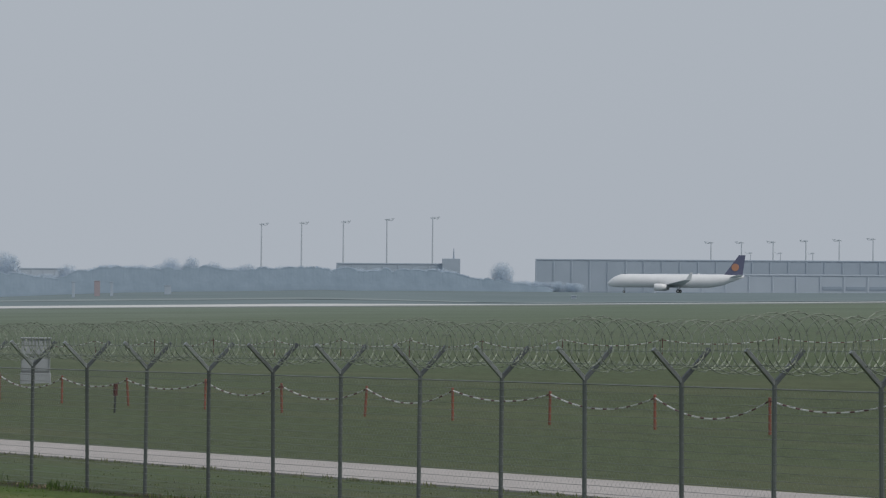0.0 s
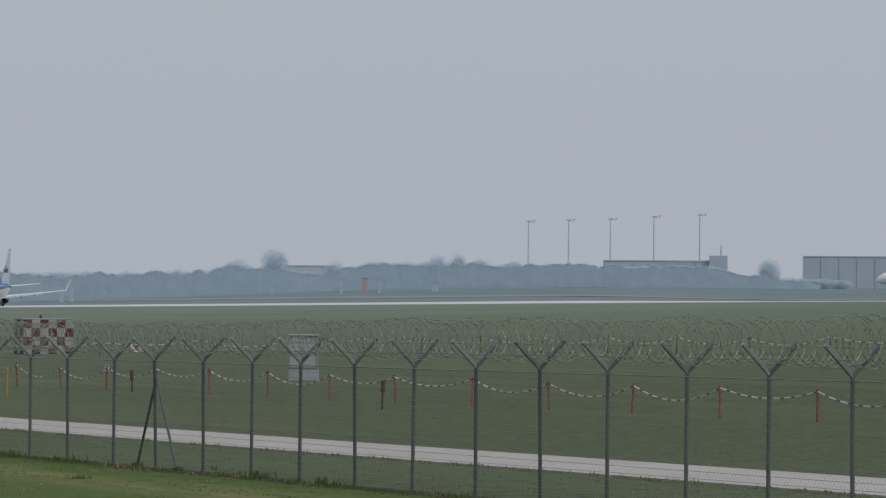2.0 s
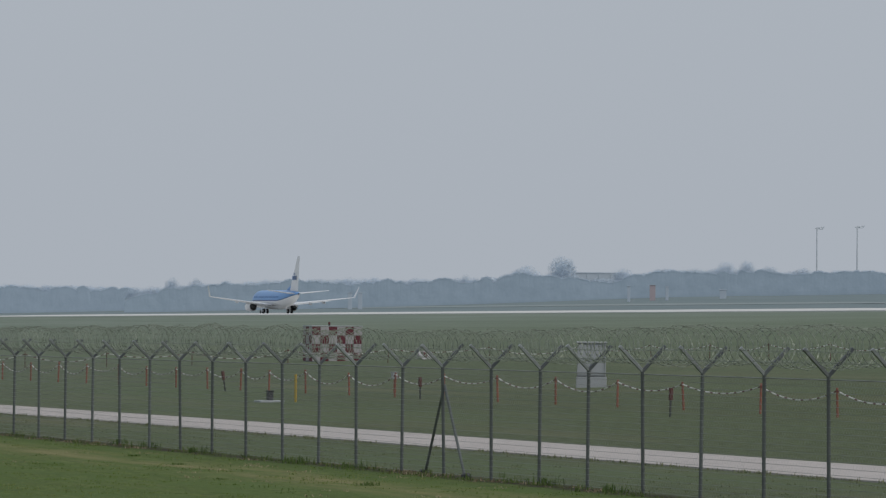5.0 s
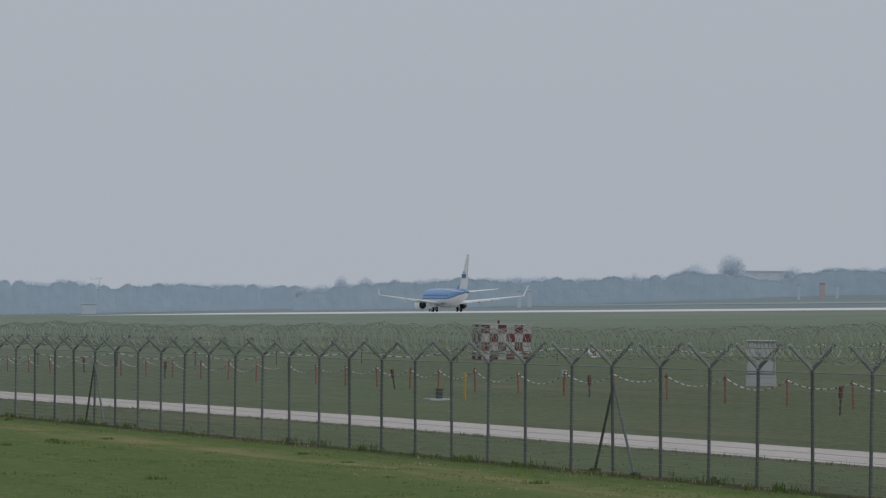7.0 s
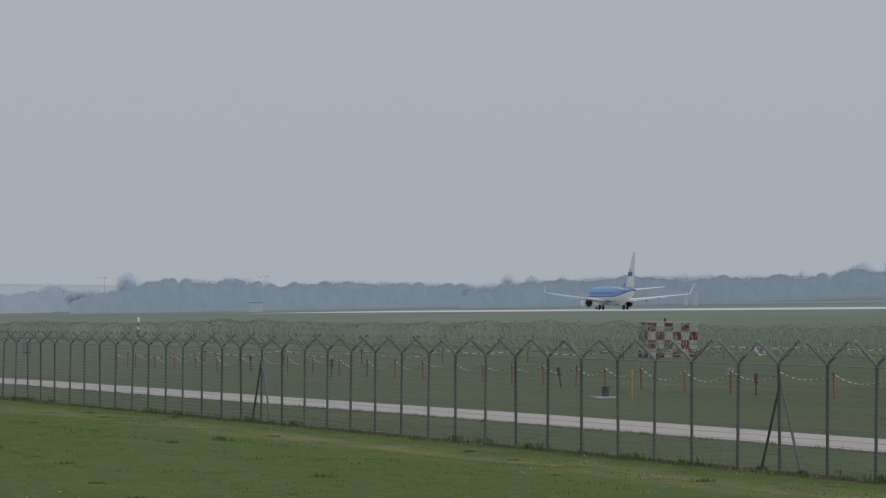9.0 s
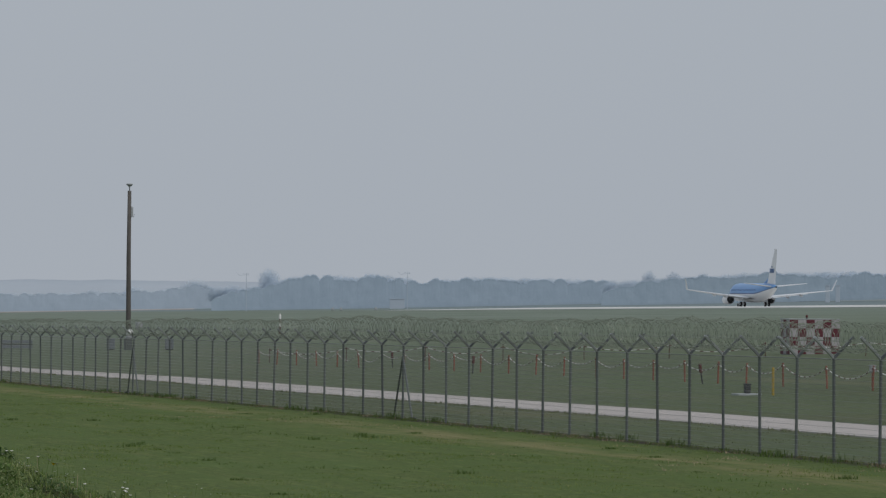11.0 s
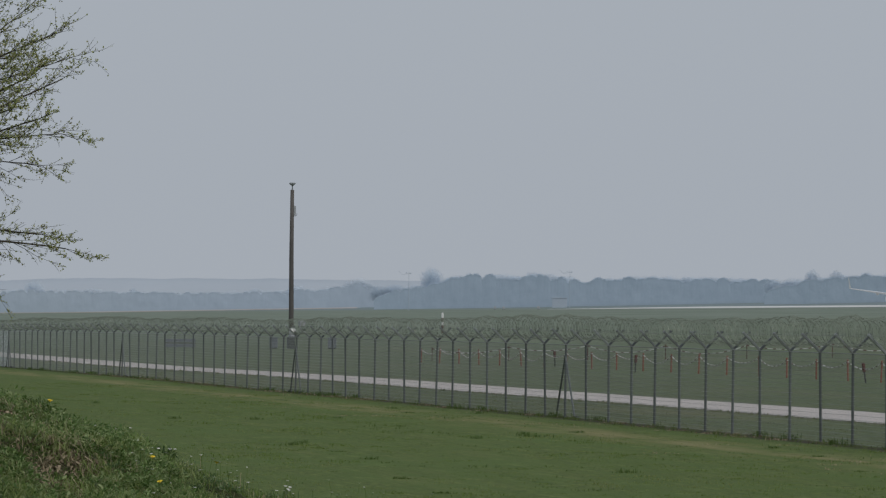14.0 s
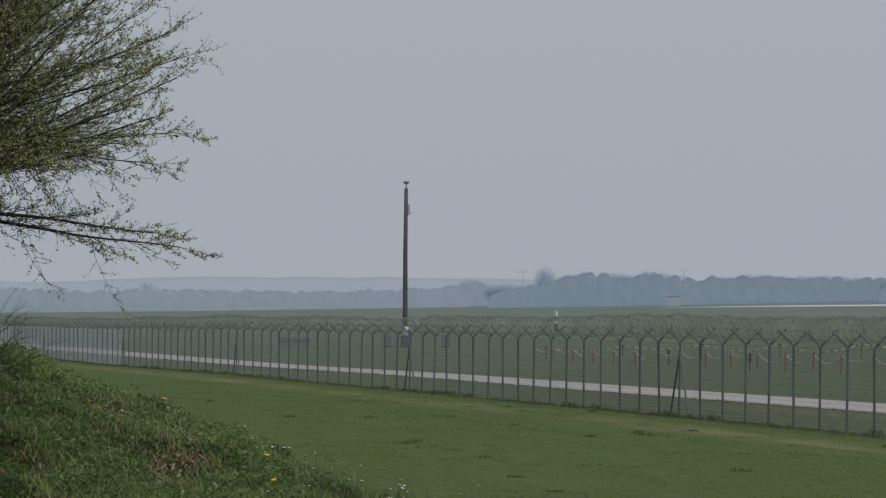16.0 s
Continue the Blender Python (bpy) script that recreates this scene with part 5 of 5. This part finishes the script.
def build_near_tree():
    """A young tree on the mound: limbs that fan out of a low fork, side branches, twigs, and small fresh leaves along the twigs."""
    g = np.random.default_rng(5)
    bx, by = 2.2, 38.2
    tree = thing("tree", (bx, by, ground(bx, by)), "young tree with fanned dark limbs and fresh green leaves", "tree")
    boughs, twigs = [], []      # runs of (points, radii)
    shoots = []

    def unit(v):
        return v / (np.linalg.norm(v) + 1e-9)

    def run(p, d, ln, steps, bend, wobble):
        """A bent line of points from p along d."""
        out = [p]
        d = unit(d)
        for i in range(steps):
            d = unit(d + bend / steps + g.normal(0, wobble, 3))
            out.append(out[-1] + d * ln / steps)
        return out

    def side(d, angle):
        """A direction at an angle from d, turned about it by chance but mostly level."""
        w = unit(np.cross(d, (0, 0, 1.0)) * g.choice((-1, 1)) + np.cross(d, np.cross(d, (0, 0, 1.0))) * g.normal(0, 0.55))
        return unit(d * math.cos(angle) + w * math.sin(angle))

    def twig(p, d, ln, rad):
        pts = run(p, d, ln, 3, np.array((0, 0, 0.18)), 0.13)
        twigs.append((pts, [rad, rad * 0.8, rad * 0.65, rad * 0.45]))
        shoots.append((pts, ln))

    def branch(p, d, ln, rad, bend):
        k = max(4, int(ln / 0.1))
        pts = run(p, d, ln, k, bend, 0.055)
        rr = [rad * (1 - 0.75 * i / k) for i in range(k + 1)]
        twigs.append((pts, rr))
        shoots.append((pts[-2:], 0.1))
        for i in range(1, k):
            for _ in range(2 if g.random() < 0.6 else 1):
                e = unit(pts[i + 1] - pts[i])
                twig(pts[i], side(e, g.uniform(0.5, 1.0)), g.uniform(0.07, 0.22), 0.0021)

    def limb(p, d, ln, rad, bend):
        k = int(ln / 0.14)
        pts = run(p, d, ln, k, bend, 0.03)
        rr = [rad * (1 - 0.86 * (i / k) ** 0.8) + 0.0015 for i in range(k + 1)]
        boughs.append((pts, rr))
        for i in range(2, k + 1):
            u = i / k
            if u < 0.22:
                continue
            e = unit(pts[i] - pts[i - 1])
            for _ in range(1 + (g.random() < 0.8)):
                branch(pts[i], side(e, g.uniform(0.45, 0.85)), min(0.95, (0.34 + 0.42 * ln * (1 - u)) * g.uniform(0.45, 1.0)), 0.0028 + 0.002 * (1 - u), np.array((0, 0, g.normal(0.12, 0.15))))

    fork = np.array((0.15, 0.0, 1.75))
    trunk = run(np.array((0.0, 0.0, -0.2)), np.array((0.05, 0, 1)), 2.45, 8, np.array((0.12, 0, 0)), 0.02)
    boughs.append((trunk, [0.085 - 0.004 * i for i in range(9)]))
    for i in range(165):
        a = i * 2.39996 + g.uniform(-0.6, 0.6)
        el = radians(-12 + 92 * ((i * 0.7549) % 1.0) ** 1.05)
        d = np.array((math.cos(a) * math.cos(el), math.sin(a) * math.cos(el), math.sin(el)))
        start = trunk[5 + i % 4] * 0.75 + fork * 0.25
        # reach of the crown in this direction
        ln = g.uniform(0.86, 1.0) / math.sqrt((d[0] / 2.55) ** 2 + (d[1] / 2.4) ** 2 + (d[2] / 2.95) ** 2)
        low = el < radians(22)
        ln *= 0.92 if low else 1.0
        limb(start, d + (0, 0, 0.2 if low else 0), ln, 0.012 if i % 4 else 0.022, np.array((0, 0, -0.16 if low else g.normal(0.05, 0.12))))
    # thin sprays hanging from the low limbs
    low_nodes = [p for pts, _ in boughs[1:] for p in pts if 0.7 < p[0] < 2.15 and p[2] < 2.1]
    for i in range(26):
        p = low_nodes[int(g.integers(len(low_nodes)))]
        branch(p, np.array((g.uniform(0.1, 0.6), g.normal(0, 0.2), -1.0)), g.uniform(0.3, 0.8), 0.0028, np.array((0.25, 0, 0.15)))

    def sweep(runs, sides):
        vs, fs = [], []
        for pts, rr in runs:
            k = len(vs)
            for i, p in enumerate(pts):
                d = unit(pts[min(i + 1, len(pts) - 1)] - pts[max(i - 1, 0)])
                u = unit(np.cross(d, (0.31, 0.52, 0.8)))
                w = np.cross(d, u)
                for s in range(sides):
                    t = s * math.tau / sides
                    vs.append(tuple(p + (u * math.cos(t) + w * math.sin(t)) * rr[i]))
            for i in range(len(pts) - 1):
                for s in range(sides):
                    q = k + i * sides
                    fs.append((q + s, q + (s + 1) % sides, q + sides + (s + 1) % sides, q + sides + s))
        return vs, fs

    for pts, rr in boughs:
        me = bpy.data.meshes.new("bough")
        me.from_pydata(*[q for v, f in (sweep([(pts, rr)], 6),) for q in (v, [], f)])
        me.materials.append(M["bark"])
        new("bough", me).parent = tree
    vs, fs = sweep(twigs, 3)
    me = bpy.data.meshes.new("branchwork")
    me.from_pydata(vs, [], fs)
    me.materials.append(M["bark"])
    o = new("branchwork", me)
    o.parent = tree
    tagged(o, "thin dark twigs of the crown", kind="stuff")
    at, to = [], []
    for pts, ln in shoots:
        lush = 0.5 + 0.5 * math.sin(2.3 * pts[0][0] + 1.7 * pts[0][2] + 1.1 * pts[0][1])
        for i in g.integers(1, len(pts), int(g.integers(4, 8 + 9 * lush))):
            at.append(pts[i - 1])
            to.append(pts[i])
    at, to = np.array(at), np.array(to)
    k = len(at)
    p = at + (to - at) * g.random((k, 1)) + g.normal(0, 0.008, (k, 3))
    u = g.normal(0, 1, (k, 3)) + (0, 0, 0.5)
    size = g.uniform(0.007, 0.017, (k, 1))
    u *= size / np.linalg.norm(u, axis=1, keepdims=True)
    w = np.cross(u, g.normal(0, 1, (k, 3)))
    w *= 0.5 * size / np.linalg.norm(w, axis=1, keepdims=True)
    lv = np.stack([p, p + u * 0.6 + w, p + u * 1.6, p + u * 0.6 - w], 1).reshape(-1, 3).tolist()
    lf = np.arange(4 * k).reshape(-1, 4).tolist()
    me = bpy.data.meshes.new("leaves")
    me.from_pydata(lv, [], lf)
    me.materials.append(M["leaf"])
    o = new("leaves", me)
    o.parent = tree
    tagged(o, "small fresh green leaves", kind="stuff")


build_near_tree()


def build_shrub():
    """A low bare bush at the top of the mound."""
    r = random.Random(12)
    x, y = 2.7, 38.5
    t = thing("shrub", on(x, y), "low bare shrub with thin grey twigs on the mound", "shrub")

    def grow(bm, p, d, ln, rad, depth):
        q = p + d * ln
        mid = (p + q) / 2 + Vector((r.gauss(0, 1), r.gauss(0, 1), r.gauss(0, 1))) * ln * 0.06
        tube([p, mid, q], [rad, rad * 0.8, rad * 0.55], 5, bm)
        if depth:
            for _ in range(r.choice((2, 3))):
                e = (d + Vector((r.gauss(0.1, 0.4), r.gauss(0, 0.4), r.gauss(0.0, 0.3)))).normalized()
                grow(bm, q, e, ln * r.uniform(0.6, 0.85), rad * 0.62, depth - 1)

    for i in range(8):
        d = Vector((r.uniform(0.6, 1.0), r.uniform(-0.4, 0.4), r.uniform(0.25, 1.1))).normalized()
        bm = bmesh.new()
        grow(bm, Vector((r.gauss(0, 0.06), r.gauss(0, 0.1), -0.03)), d, r.uniform(0.34, 0.48), 0.0045, 3)
        part("stem", bm, "bark", t)


build_shrub()


for x, y in ((292.5, 1326.0), (293.0, 1375.0), (300.0, 1420.0)):
    t = thing("runway_marker", on(x, y), "small white marker board beside the runway's end", "marker", "runway end markers")
    part("board", box(0.7, 0.3, 0.7, (0, 0, 0.25), 0.04), "grey", t)
    for q in (-0.25, 0.25):
        part("leg", tube([(q, 0, -0.1), (q, 0, 0.3)], 0.06, 6), "galv", t)

hall("pale_roof_hall", 20.42, 20.98, 1900, 0.0081, 20, "pale low hall roof showing behind the trees", "hall_pale", 4, [(2.0, 2.0, lambda i: i < 3)])
